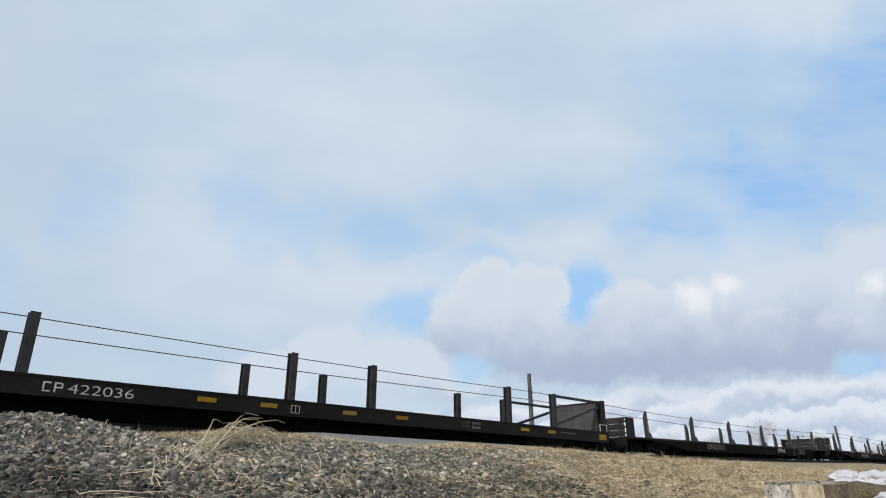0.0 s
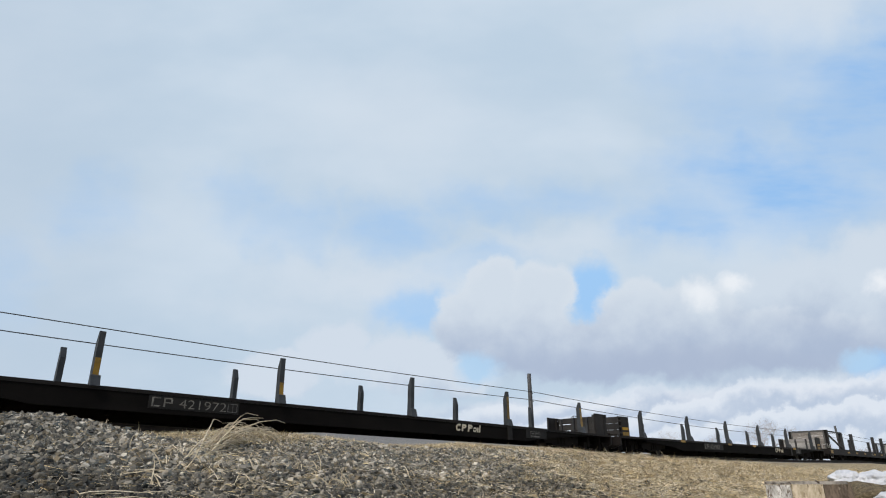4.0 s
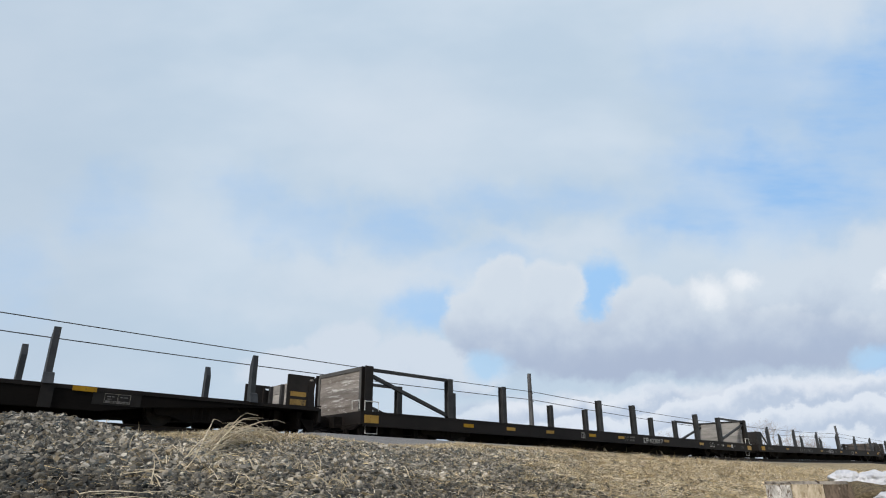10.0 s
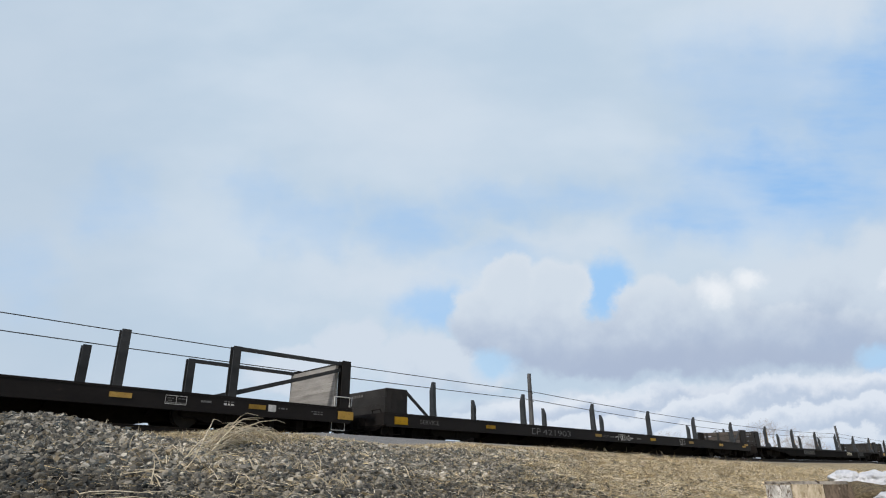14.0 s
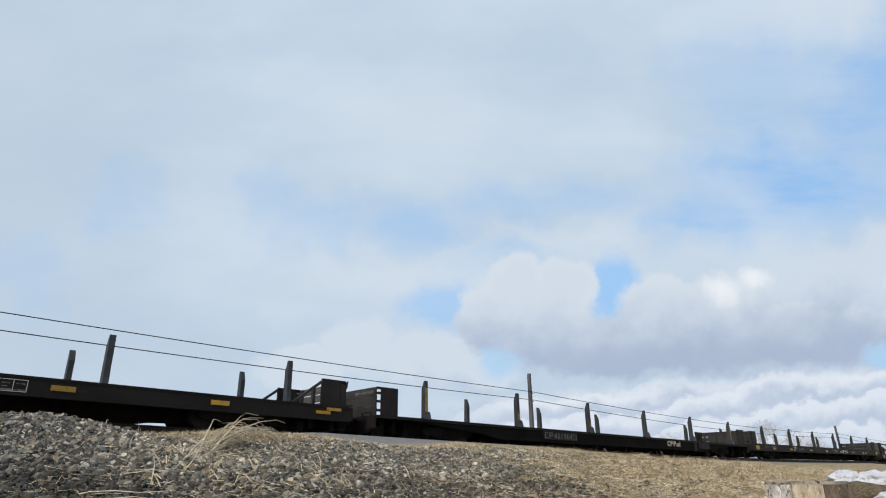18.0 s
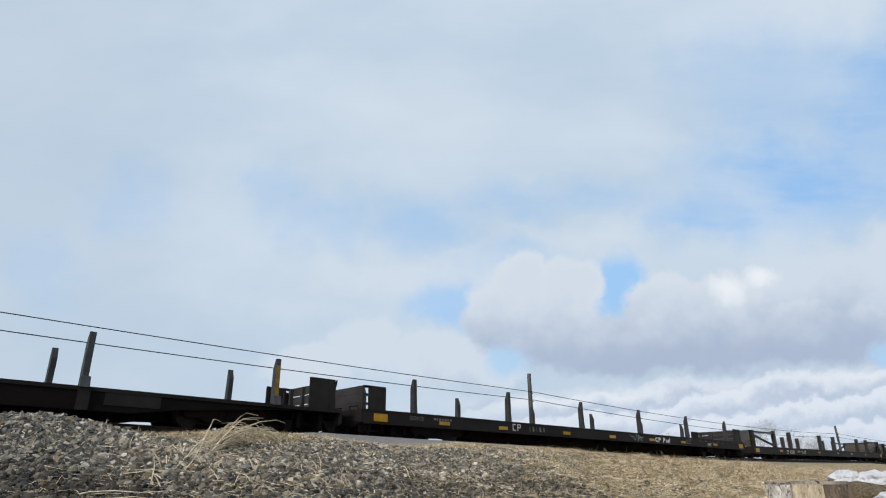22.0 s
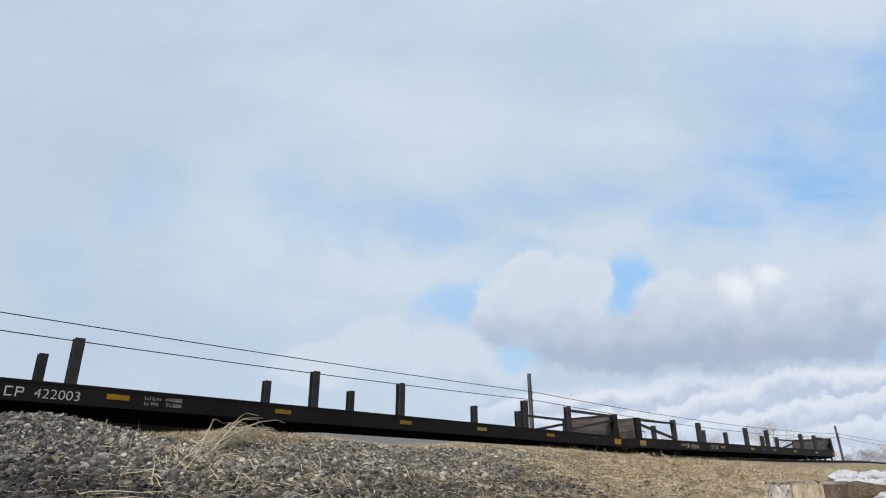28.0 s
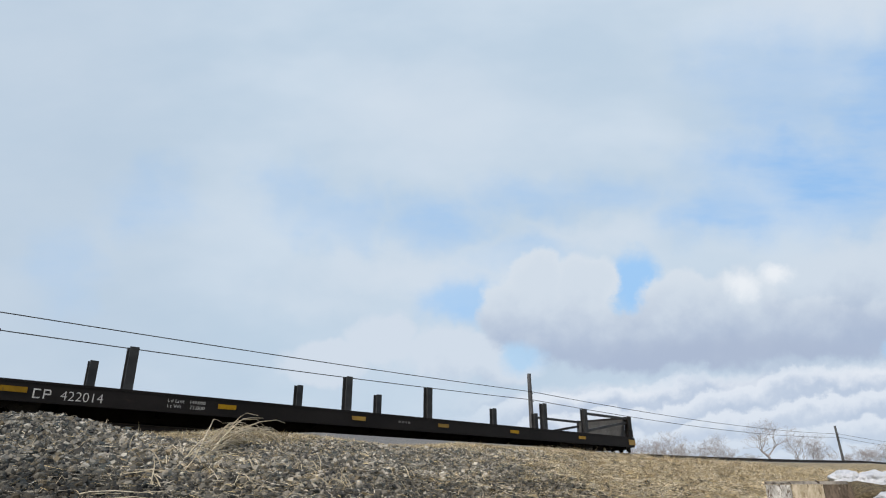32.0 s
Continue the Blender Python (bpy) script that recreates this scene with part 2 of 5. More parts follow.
def sky_material():
    """Broken cloud: a high pale veil with blue gaps, and a bank of cumulus low down."""
    mat = bpy.data.materials.new("cloudy_sky")
    mat.use_nodes = True
    n = Net(mat.node_tree)
    mat.node_tree.nodes.remove(mat.node_tree.nodes["Principled BSDF"])
    m = n.m
    co = n.put("ShaderNodeTexCoord").outputs["Object"]
    rot = STAND.to_3x3()
    f = n.dot(co, tuple(-rot.col[2]))
    f = m("MAXIMUM", f, 1.0)
    u = m("DIVIDE", n.dot(co, tuple(rot.col[0])), f)
    v = m("DIVIDE", n.dot(co, tuple(rot.col[1])), f)
    # plane coordinates in hundredths of the lens' reach
    u, v = m("MULTIPLY", u, 11.11), m("MULTIPLY", v, 11.11)
    cmb = n.put("ShaderNodeCombineXYZ")
    n.join(cmb.inputs[0], u)
    n.join(cmb.inputs[1], v)
    flat = cmb.outputs[0]

    def spread(scale, detail, rough):
        w = n.put("ShaderNodeSeparateXYZ")
        n.join(w.inputs[0], n.noise(flat, scale, detail, rough, color=True))
        return w.outputs

    w1, w2, w3 = spread(0.38, 4.0, 0.55), spread(1.5, 5.0, 0.6), spread(3.2, 5.0, 0.6)

    def warp(c, k, a, b, d=0.0):
        c = m("ADD", c, m("ADD", m("MULTIPLY", m("SUBTRACT", w1[k], 0.5), a), m("MULTIPLY", m("SUBTRACT", w2[k], 0.5), b)))
        return m("ADD", c, m("MULTIPLY", m("SUBTRACT", w3[k], 0.5), d)) if d else c

    us, vs = warp(u, 0, 1.9, 1.1), warp(v, 1, 1.4, 0.8)              # soft, for the veil
    uc, vc = warp(u, 0, 0.25, 0.45, 0.3), warp(v, 1, 0.2, 0.4, 0.28)      # for the cumulus

    def near(uu, vv, x, y, rx, ry):
        """1 in the middle of an ellipse about (x, y), 0 on its rim, less outside."""
        a = m("POWER", m("DIVIDE", m("SUBTRACT", uu, x), rx), 2.0)
        b = m("POWER", m("DIVIDE", m("SUBTRACT", vv, y), ry), 2.0)
        return m("SUBTRACT", 1.0, m("SQRT", m("ADD", a, b)))

    def many(uu, vv, rows, lo=0.0, hi=1.0):
        total = None
        for x, y, rx, ry, k in rows:
            one = m("MULTIPLY", n.step(near(uu, vv, x, y, rx, ry), lo, hi), k)
            total = one if total is None else m("MAXIMUM", total, one)
        return total

    def union(uu, vv, rows):
        total = None
        for x, y, rx, ry in rows:
            one = near(uu, vv, x, y, rx, ry)
            total = one if total is None else m("SMOOTH_MAX", total, one, 0.12)
        return total

    streak = n.noise(n.scaled(flat, (0.25, 0.9, 1)), 0.9, 5.0, 0.6)
    puff = n.noise(n.scaled(flat, (0.45, 1.0, 1), -22), 0.55, 4.0, 0.5)
    fluff = n.noise(flat, 1.1, 6.0, 0.55)
    # gaps in the veil: x, y from the view's centre, radii, depth
    gaps = many(us, vs, ((6.3, 1.2, 3.3, 1.6, 1.0), (7.8, 2.5, 2.6, 2.3, 1.0), (8.2, 3.2, 1.8, 1.8, 1.0), (5.7, 3.0, 2.8, 1.8, 0.6), (4.8, 0.6, 1.9, 1.0, 0.9), (2.4, 1.0, 2.2, 0.6, 0.5), (0.9, 0.85, 1.6, 0.7, 0.6),
                         (-0.6, 0.4, 1.3, 0.8, 0.6), (-2.2, 0.55, 1.4, 0.9, 0.55), (-3.1, 1.0, 1.1, 1.0, 0.5), (-5.6, 0.8, 1.2, 1.1, 0.45), (0.1, -0.95, 1.3, 0.7, 0.75), (1.0, -0.2, 1.6, 0.5, 0.4), (-7.4, -0.3, 1.2, 1.4, 0.3)), 0.0, 0.9)
    gaps = m("MAXIMUM", gaps, many(uc, vc, ((8.0, 2.7, 1.9, 2.0, 0.95),), 0.0, 0.9))
    gaps = m("MULTIPLY", gaps, n.step(streak, 0.25, 0.62, 1.25, 0.55), clamp=True)
    blue = n.mix(n.step(v, -3.5, 4.0), lin(168, 205, 243), lin(143, 187, 236))
    veil = n.mix(n.step(puff, 0.3, 0.72), lin(189, 208, 226), lin(206, 220, 234))
    veil = n.mix(n.step(u, -7.5, -3.0, 0.5, 0.0), veil, lin(184, 201, 219))
    # paler ridges of high cloud
    ridge = many(us, vs, ((-1.2, -0.5, 3.4, 0.75, 0.8), (2.2, 0.15, 2.2, 0.5, 0.6), (-2.9, -0.9, 2.4, 0.6, 0.5), (6.6, 4.3, 2.8, 0.9, 0.8), (-0.6, 2.3, 3.0, 1.6, 0.5)), 0.0, 1.0)
    veil = n.mix(ridge, veil, lin(211, 222, 234))
    col = n.mix(m("MULTIPLY", gaps, m("SUBTRACT", 1.0, m("MULTIPLY", ridge, 0.6))), veil, blue)
    # clear blue between and behind the heaps
    low_gap = many(uc, vc, ((3.0, -0.72, 0.62, 0.75, 1.0), (0.05, -1.0, 1.0, 0.5, 0.55), (7.9, -1.9, 0.6, 0.4, 0.9)), 0.0, 0.6)
    col = n.mix(low_gap, col, lin(160, 202, 244))
    # cumulus: the soft far heap, then the clear-cut near ones
    bumps = m("MULTIPLY", m("SUBTRACT", fluff, 0.5), 0.8)
    lit = lin(209, 220, 233)
    back = m("ADD", union(uc, vc, ((6.9, -0.9, 2.1, 1.25), (8.6, -0.3, 2.0, 1.1), (5.2, -1.3, 1.6, 1.0))), bumps)
    grade = m("ADD", m("ADD", v, 0.2), m("ADD", m("MULTIPLY", m("SUBTRACT", fluff, 0.5), 1.9), m("MULTIPLY", u, -0.05)))
    body = n.mix(n.step(grade, -2.0, -0.5), lin(176, 191, 213), lin(207, 219, 232))
    col = n.mix(n.step(back, -0.05, 0.5), col, body)
    left = m("ADD", union(uc, vc, ((-1.55, -1.72, 0.75, 0.62), (-0.35, -1.95, 0.9, 0.62), (-2.5, -2.1, 1.0, 0.5), (0.6, -2.1, 0.8, 0.5))), bumps)
    low = n.mix(n.step(m("ADD", grade, 0.25), -2.35, -1.75), lin(188, 203, 222), lit)
    col = n.mix(n.step(left, 0.0, 0.35), col, low)
    front = m("ADD", union(uc, vc, ((0.85, -1.25, 0.72, 0.78), (1.28, -0.72, 0.66, 0.6), (2.05, -0.7, 0.68, 0.62), (1.6, -1.45, 1.35, 0.75), (3.9, -1.2, 1.05, 0.8), (4.7, -1.3, 1.1, 0.9), (3.2, -1.7, 2.6, 0.6), (5.7, -1.55, 2.8, 0.62))), bumps)
    tone = n.mix(n.step(grade, -2.15, -0.55), lin(172, 187, 211), lin(209, 220, 232))
    rim = n.step(front, 0.05, 0.6, 1.0, 0.0)
    tone = n.mix(m("MULTIPLY", rim, n.step(v, -1.5, -0.7, 0.0, 0.55)), tone, lin(219, 227, 236))
    col = n.mix(n.step(front, -0.03, 0.27), col, tone)
    crest = m("ADD", union(uc, vc, ((5.45, -0.55, 0.42, 0.26), (4.85, -0.78, 0.42, 0.32), (8.1, -0.5, 0.4, 0.3))), bumps)
    col = n.mix(n.step(crest, -0.05, 0.9), col, lin(234, 239, 245))
    # flat grey base of the heaps, a last patch of blue, then the bank below
    base = m("MULTIPLY", n.step(near(uc, vc, 4.6, -2.0, 4.4, 0.5), 0.0, 0.8), 0.55)
    col = n.mix(base, col, lin(172, 185, 208))
    col = n.mix(many(uc, vc, ((0.95, -2.05, 0.55, 0.4, 0.9), (7.75, -1.9, 0.45, 0.3, 0.8)), 0.0, 0.7), col, lin(178, 211, 240))
    edge = m("ADD", m("ADD", vc, m("MULTIPLY", m("SUBTRACT", fluff, 0.5), 0.5)), m("MULTIPLY", m("SUBTRACT", u, 3.5), -0.07))
    bank = m("MULTIPLY", n.step(edge, -2.6, -2.3, 1.0, 0.0), n.step(u, -1.0, 1.6))
    # rolls of cloud one behind the other, each white on top and grey below
    tier = m("FRACT", m("ADD", m("MULTIPLY", m("ADD", edge, m("MULTIPLY", m("SUBTRACT", w1[1], 0.5), 0.9)), 2.3), m("MULTIPLY", u, -0.2)))
    roll = m("MULTIPLY", n.step(tier, 0.0, 0.7), n.step(tier, 0.76, 1.0, 1.0, 0.0))
    roll = m("ADD", roll, m("MULTIPLY", m("SUBTRACT", w2[2], 0.42), 0.85), clamp=True)
    bank_col = n.mix(roll, lin(188, 202, 222), lin(221, 229, 240))
    bank_col = n.mix(m("MULTIPLY", n.step(edge, -2.8, -2.45, 0.0, 0.8), n.step(fluff, 0.35, 0.6)), bank_col, lin(230, 235, 243))
    col = n.mix(bank, col, bank_col)
    haze = n.step(v, -3.9, -2.9, 0.6, 0.0)
    col = n.mix(haze, col, lin(200, 214, 230))
    em = n.put("ShaderNodeEmission")
    n.join(em.inputs[0], col)
    em.inputs[1].default_value = 1.0
    n.join(mat.node_tree.nodes["Material Output"].inputs[0], em.outputs[0])
    return mat


# ---- mesh helpers ----
def box(bm, x0, x1, y0, y1, z0, z1):
    vs = [bm.verts.new((x, y, z)) for x in (x0, x1) for y in (y0, y1) for z in (z0, z1)]
    for q in ((0, 1, 3, 2), (4, 6, 7, 5), (0, 4, 5, 1), (2, 3, 7, 6), (0, 2, 6, 4), (1, 5, 7, 3)):
        bm.faces.new([vs[i] for i in q])
    return bm


def prism(bm, outline, axis, lo, hi):
    """Extrudes an outline of pairs along an axis: 'x' takes (y, z), 'y' takes (x, z), 'z' takes (x, y)."""
    def at(a, b, c):
        return {"x": (c, a, b), "y": (a, c, b), "z": (a, b, c)}[axis]
    ends = [[bm.verts.new(at(a, b, c)) for a, b in outline] for c in (lo, hi)]
    k = len(outline)
    for i in range(k):
        bm.faces.new((ends[0][i], ends[0][(i + 1) % k], ends[1][(i + 1) % k], ends[1][i]))
    bm.faces.new(ends[0][::-1])
    bm.faces.new(ends[1])
    return bm


def beam(bm, a, b, w, h):
    """A square bar from a to b."""
    a, b = Vector(a), Vector(b)
    d = (b - a).normalized()
    side = d.cross(Vector((0, 1, 0)) if abs(d.y) < 0.9 else Vector((0, 0, 1))).normalized()
    up = side.cross(d)
    rings = [[bm.verts.new(p + side * sx * w / 2 + up * sy * h / 2) for sx, sy in ((-1, -1), (1, -1), (1, 1), (-1, 1))] for p in (a, b)]
    for i in range(4):
        bm.faces.new((rings[0][i], rings[0][(i + 1) % 4], rings[1][(i + 1) % 4], rings[1][i]))
    bm.faces.new(rings[0][::-1])
    bm.faces.new(rings[1])
    return bm


def tube(bm, points, radius, sides=6, tip=None):
    """A round bar along points, tapering to the radius tip."""
    pts = [Vector(p) for p in points]
    tip = radius if tip is None else tip
    last = None
    for i, p in enumerate(pts):
        d = (pts[min(i + 1, len(pts) - 1)] - pts[max(i - 1, 0)]).normalized()
        side = d.orthogonal().normalized()
        up = d.cross(side)
        r = radius + (tip - radius) * i / (len(pts) - 1)
        ring = [bm.verts.new(p + (side * math.cos(k * math.tau / sides) + up * math.sin(k * math.tau / sides)) * r) for k in range(sides)]
        if last:
            for k in range(sides):
                bm.faces.new((last[k], last[(k + 1) % sides], ring[(k + 1) % sides], ring[k]))
        else:
            bm.faces.new(ring[::-1])
        last = ring
    bm.faces.new(last)
    return bm


def disc(bm, x, z, y0, y1, r, seg=24):
    return prism(bm, [(x + r * math.cos(a * math.tau / seg), z + r * math.sin(a * math.tau / seg)) for a in range(seg)], "y", y0, y1)


def mesh_of(name, bm, mat):
    bmesh.ops.recalc_face_normals(bm, faces=bm.faces)
    me = bpy.data.meshes.new(name)
    bm.to_mesh(me)
    bm.free()
    me.materials.append(mat)
    return me


def part(name, bm, mat, parent, label="", at=None):
    """One mesh object under a thing or a part; bm may be a finished mesh."""
    ob = new(name, bm if isinstance(bm, bpy.types.Mesh) else mesh_of(name, bm, mat))
    ob.parent = parent
    if at is not None:
        ob.matrix_basis = at
    return tagged(ob, label)


def thing(name, label, category, at, group="", kind=""):
    ob = new(name)
    ob.matrix_world = at
    return tagged(ob, label, category, group, kind)


def raw_mesh(name, verts, faces, mat, smooth=False):
    me = bpy.data.meshes.new(name)
    verts, faces = np.asarray(verts, np.float32), np.asarray(faces, np.int32)
    me.vertices.add(len(verts))
    me.vertices.foreach_set("co", verts.ravel())
    k = faces.shape[1]
    me.loops.add(faces.size)
    me.loops.foreach_set("vertex_index", faces.ravel())
    me.polygons.add(len(faces))
    me.polygons.foreach_set("loop_start", np.arange(0, faces.size, k, dtype=np.int32))
    me.polygons.foreach_set("use_smooth", np.broadcast_to(smooth, len(faces)).astype(bool))
    me.update(calc_edges=True)
    me.validate()
    me.materials.append(mat)
    return me


# ---- the lie of the land ----
def ramp(v, lo, hi):
    t = np.clip((v - lo) / (hi - lo), 0, 1)
    return t * t * (3 - 2 * t)


def wavy(x, y):
    return (np.sin(1.7 * x + 0.6 * y) * np.sin(1.3 * y - 0.4 * x + 1.0) * 0.5 + np.sin(4.1 * x - 2.2 * y + 2.0) * np.sin(3.3 * y + 1.1 * x) * 0.3
            + np.sin(9.3 * x + 5.1 * y) * np.sin(8.2 * y - 4.4 * x + 0.7) * 0.2)


def straw_cover(x, y):
    """How far dead grass has grown over the gravel: none at the near end of the bank, all of it further along."""
    return ramp(x - 1.3 * y + 1.3 * wavy(x * 0.6, y * 0.7) + 0.5 * wavy(x * 1.9 + 2, y * 1.7), -1.6, 1.5) * (1 - 0.7 * np.exp(-((x - 8.8) / 1.5) ** 2 - ((y - 5.7) / 0.45) ** 2))


def ground_z(x, y):
    """Height of the ground: a gravel bank beside the track, falling to a field further along."""
    x, y = np.asarray(x, float), np.asarray(y, float)
    bank = np.interp(y, [-60, 1.2, 2.4, 5.3, 6.0, 6.7, 8.2, 11.3, 12.2, 13.3, 14.3], [0.0, 0.02, 0.10, 0.675, 0.75, 0.74, 0.70, 0.74, 0.88, 1.18, 1.26])
    field = np.interp(y, [-60, 1.5, 4.0, 9.0, 12.2, 13.3, 14.3], [0.02, 0.04, 0.14, 0.58, 0.92, 1.18, 1.26])
    w = ramp(x, 13.3, 16.0)
    z = bank * (1 - w) + field * w
    behind = np.interp(y, [14.3, 15.0, 17.7, 18.4, 19.3, 21.2, 27, 60, 900], [1.26, 1.37, 1.37, 1.3, 1.2, 0.95, 0.9, 1.0, 1.0])
    z = np.where(y > 14.3, behind, z)
    # heap at the near end of the bank, a dip in it, and fine gravel banked against the rails
    z += 0.075 * np.exp(-((x - 1.2) / 0.55) ** 2 - ((y - 6.0) / 1.0) ** 2)
    z -= 0.065 * np.exp(-((x - 4.9) / 0.8) ** 2 - ((y - 6.0) / 1.2) ** 2)
    z -= (0.025 * ramp(x, 6.5, 8.5) + 0.05 * ramp(x, 8.5, 11.0) + 0.078 * np.exp(-((x - 2.2) / 0.5) ** 2)) * np.exp(-((y - 6.0) / 1.2) ** 2)
    z += 0.30 * ramp(x, 6.0, 9.5) * ramp(x, 26.0, 17.0) * np.exp(-((y - 14.2) / 0.55) ** 2)
    z += (rail_z(x) - RAIL) * ramp(y, 12.0, 14.0) * ramp(y, 21.0, 18.5)
    near = ramp(y, 12.4, 11.0) * ramp(np.hypot(x, y), 1.0, 2.5)
    tussock = straw_cover(x, y) * ramp(y, 2.0, 3.0) * ramp(y, 6.6, 5.6) * ramp(x, 22.0, 14.0)
    return z + 0.028 * near * wavy(x, y) + 0.032 * tussock * np.clip(wavy(2.3 * x + 5, 2.6 * y + 1) + 0.1, -0.2, 0.8)


def build_ground():
    xs = np.unique(np.concatenate([np.linspace(-1600, -60, 12), np.linspace(-60, -3, 20), np.arange(-3, 20, 0.1), np.arange(20, 24, 0.2), np.arange(24, 70, 0.8), np.linspace(70, 260, 24), np.linspace(260, 1900, 12)]))
    ys = np.unique(np.concatenate([np.linspace(-1500, -20, 10), np.linspace(-20, 1, 12), np.arange(1, 7, 0.09), np.arange(7, 9, 0.16), np.arange(9, 22, 0.25), np.linspace(22, 80, 16), np.linspace(80, 1900, 14)]))
    gx, gy = np.meshgrid(xs, ys, indexing="ij")
    verts = np.stack([gx, gy, ground_z(gx, gy)], -1).reshape(-1, 3)
    i, j = np.meshgrid(np.arange(len(xs) - 1), np.arange(len(ys) - 1), indexing="ij")
    a = (i * len(ys) + j).ravel()
    faces = np.stack([a, a + len(ys), a + len(ys) + 1, a + 1], 1)
    tagged(new("ground", raw_mesh("ground", verts, faces, ground_material(), True)), "gravel and dead grass bank rising to a railway line", "ground", kind="structure")


build_ground()


def build_backdrop():
    """A wide piece of the sky, far behind everything."""
    radius, verts, faces, na, ne = 2600.0, [], [], 64, 36
    for i in range(na + 1):
        az = YAW + radians(-78 + 156 * i / na)
        for j in range(ne + 1):
            el = radians(-8 + 84 * j / ne)
            verts.append((radius * math.cos(az) * math.cos(el), radius * math.sin(az) * math.cos(el), radius * math.sin(el)))
    for i in range(na):
        for j in range(ne):
            a = i * (ne + 1) + j
            faces.append((a, a + ne + 1, a + ne + 2, a + 1))
    ob = new("backdrop", raw_mesh("backdrop", verts, faces, sky_material(), True))
    return tagged(ob, "pale broken cloud with blue gaps and low cumulus", "sky", kind="structure")


backdrop = build_backdrop()


# ---- the track ----
def build_track():
    outline = [(-0.07, -0.17), (0.07, -0.17), (0.07, -0.155), (0.012, -0.14), (0.012, -0.045), (0.036, -0.03), (0.036, 0.0), (-0.036, 0.0), (-0.036, -0.03), (-0.012, -0.045), (-0.012, -0.14), (-0.07, -0.155)]
    track = thing("railway_track", "rusty steel rails on dark wooden ties in grey ballast", "railway track", pose(0, TRACK_Y, RAIL), kind="structure")
    for y in (-0.755, 0.755):
        bm, last = bmesh.new(), None
        for x in (-320.0, *[2.0 * i for i in range(32)], 70.0, 420.0):
            ring = [bm.verts.new((x, a, b + float(rail_z(x)) - RAIL)) for a, b in outline]
            for i in range(len(ring)) if last else ():
                bm.faces.new((last[i], last[(i + 1) % 12], ring[(i + 1) % 12], ring[i]))
            last = ring
        part("rail", bm, M["rail"], track, at=pose(0, y, 0))
    one = mesh_of("tie", box(bmesh.new(), -0.11, 0.11, -1.3, 1.3, -0.36, -0.172), M["tie"])
    for i in range(150):
        part("tie", one, None, track, at=pose(-6 + 0.55 * i, random.uniform(-0.03, 0.03), float(rail_z(-6 + 0.55 * i)) - RAIL + random.uniform(-0.006, 0.0), 0, 0, random.uniform(-1, 1)))


build_track()

# ---- the train ----
def lettering(text, height, mat, parent, x, y, z, width=None, name="painted_character", label=""):
    """Painted writing on the near face of a car; x is its left end, z its base line."""
    cu = bpy.data.curves.new("lettering", "FONT")
    cu.body, cu.size, cu.extrude, cu.offset = text, height * 1.45, 0.0015, -0.018 * height
    tmp = new("lettering", cu)
    me = bpy.data.meshes.new_from_object(tmp.evaluated_get(bpy.context.evaluated_depsgraph_get()))
    bpy.data.objects.remove(tmp)
    co = np.array([v.co for v in me.vertices])
    lo, span = co[:, 0].min(), np.ptp(co[:, 0])
    co[:, 0] = (co[:, 0] - lo) * (width / span if width else 1.0)
    polys = sorted((min(co[i, 0] for i in p.vertices), max(co[i, 0] for i in p.vertices), tuple(p.vertices)) for p in me.polygons)
    groups, reach = [], -1.0
    for left, right, corners in polys:
        if left > reach + 1e-5:
            groups.append([])
        reach = max(reach, right)
        groups[-1].append(corners)
    for corners in groups:
        used = sorted({i for c in corners for i in c})
        at = {i: k for k, i in enumerate(used)}
        one = bpy.data.meshes.new(name)
        one.from_pydata([tuple(co[i]) for i in used], [], [[at[i] for i in c] for c in corners])
        one.materials.append(mat)
        part(name, one, None, parent, label, at=pose(x, y, z, 90, 0, 0))
    bpy.data.meshes.remove(me)


def bars(parent, x, y, z, widths, height, mat, gap=0.05, lean=0.0, name="painted_mark", label=""):
    """A row of plain blocks of paint."""
    at = x
    for w in widths:
        part(name, prism(bmesh.new(), [(at, z), (at + w, z), (at + w + lean, z + height), (at + lean, z + height)], "y", y - 0.003, y), mat, parent, label)
        at += w + gap


def flat_ring(cx, cz, rx, rz, thick, y, a0, a1, lean=0.0):
    """A painted band round an ellipse from angle a0 to a1, in degrees."""
    bm, k = bmesh.new(), 14
    rows = []
    for i in range(k + 1):
        a = radians(a0 + (a1 - a0) * i / k)
        for q in (1.0, 1.0 - thick / rx):
            qz = 1.0 if q == 1.0 else 1.0 - thick / rz
            z = cz + rz * qz * math.sin(a)
            rows.append((cx + rx * q * math.cos(a) + lean * (z - cz), z))
    for i in range(k):
        o, p = 2 * i, 2 * i + 2
        prism(bm, [rows[o], rows[o + 1], rows[p + 1], rows[p]], "y", y - 0.003, y)
    bmesh.ops.remove_doubles(bm, verts=bm.verts, dist=1e-4)
    return bm


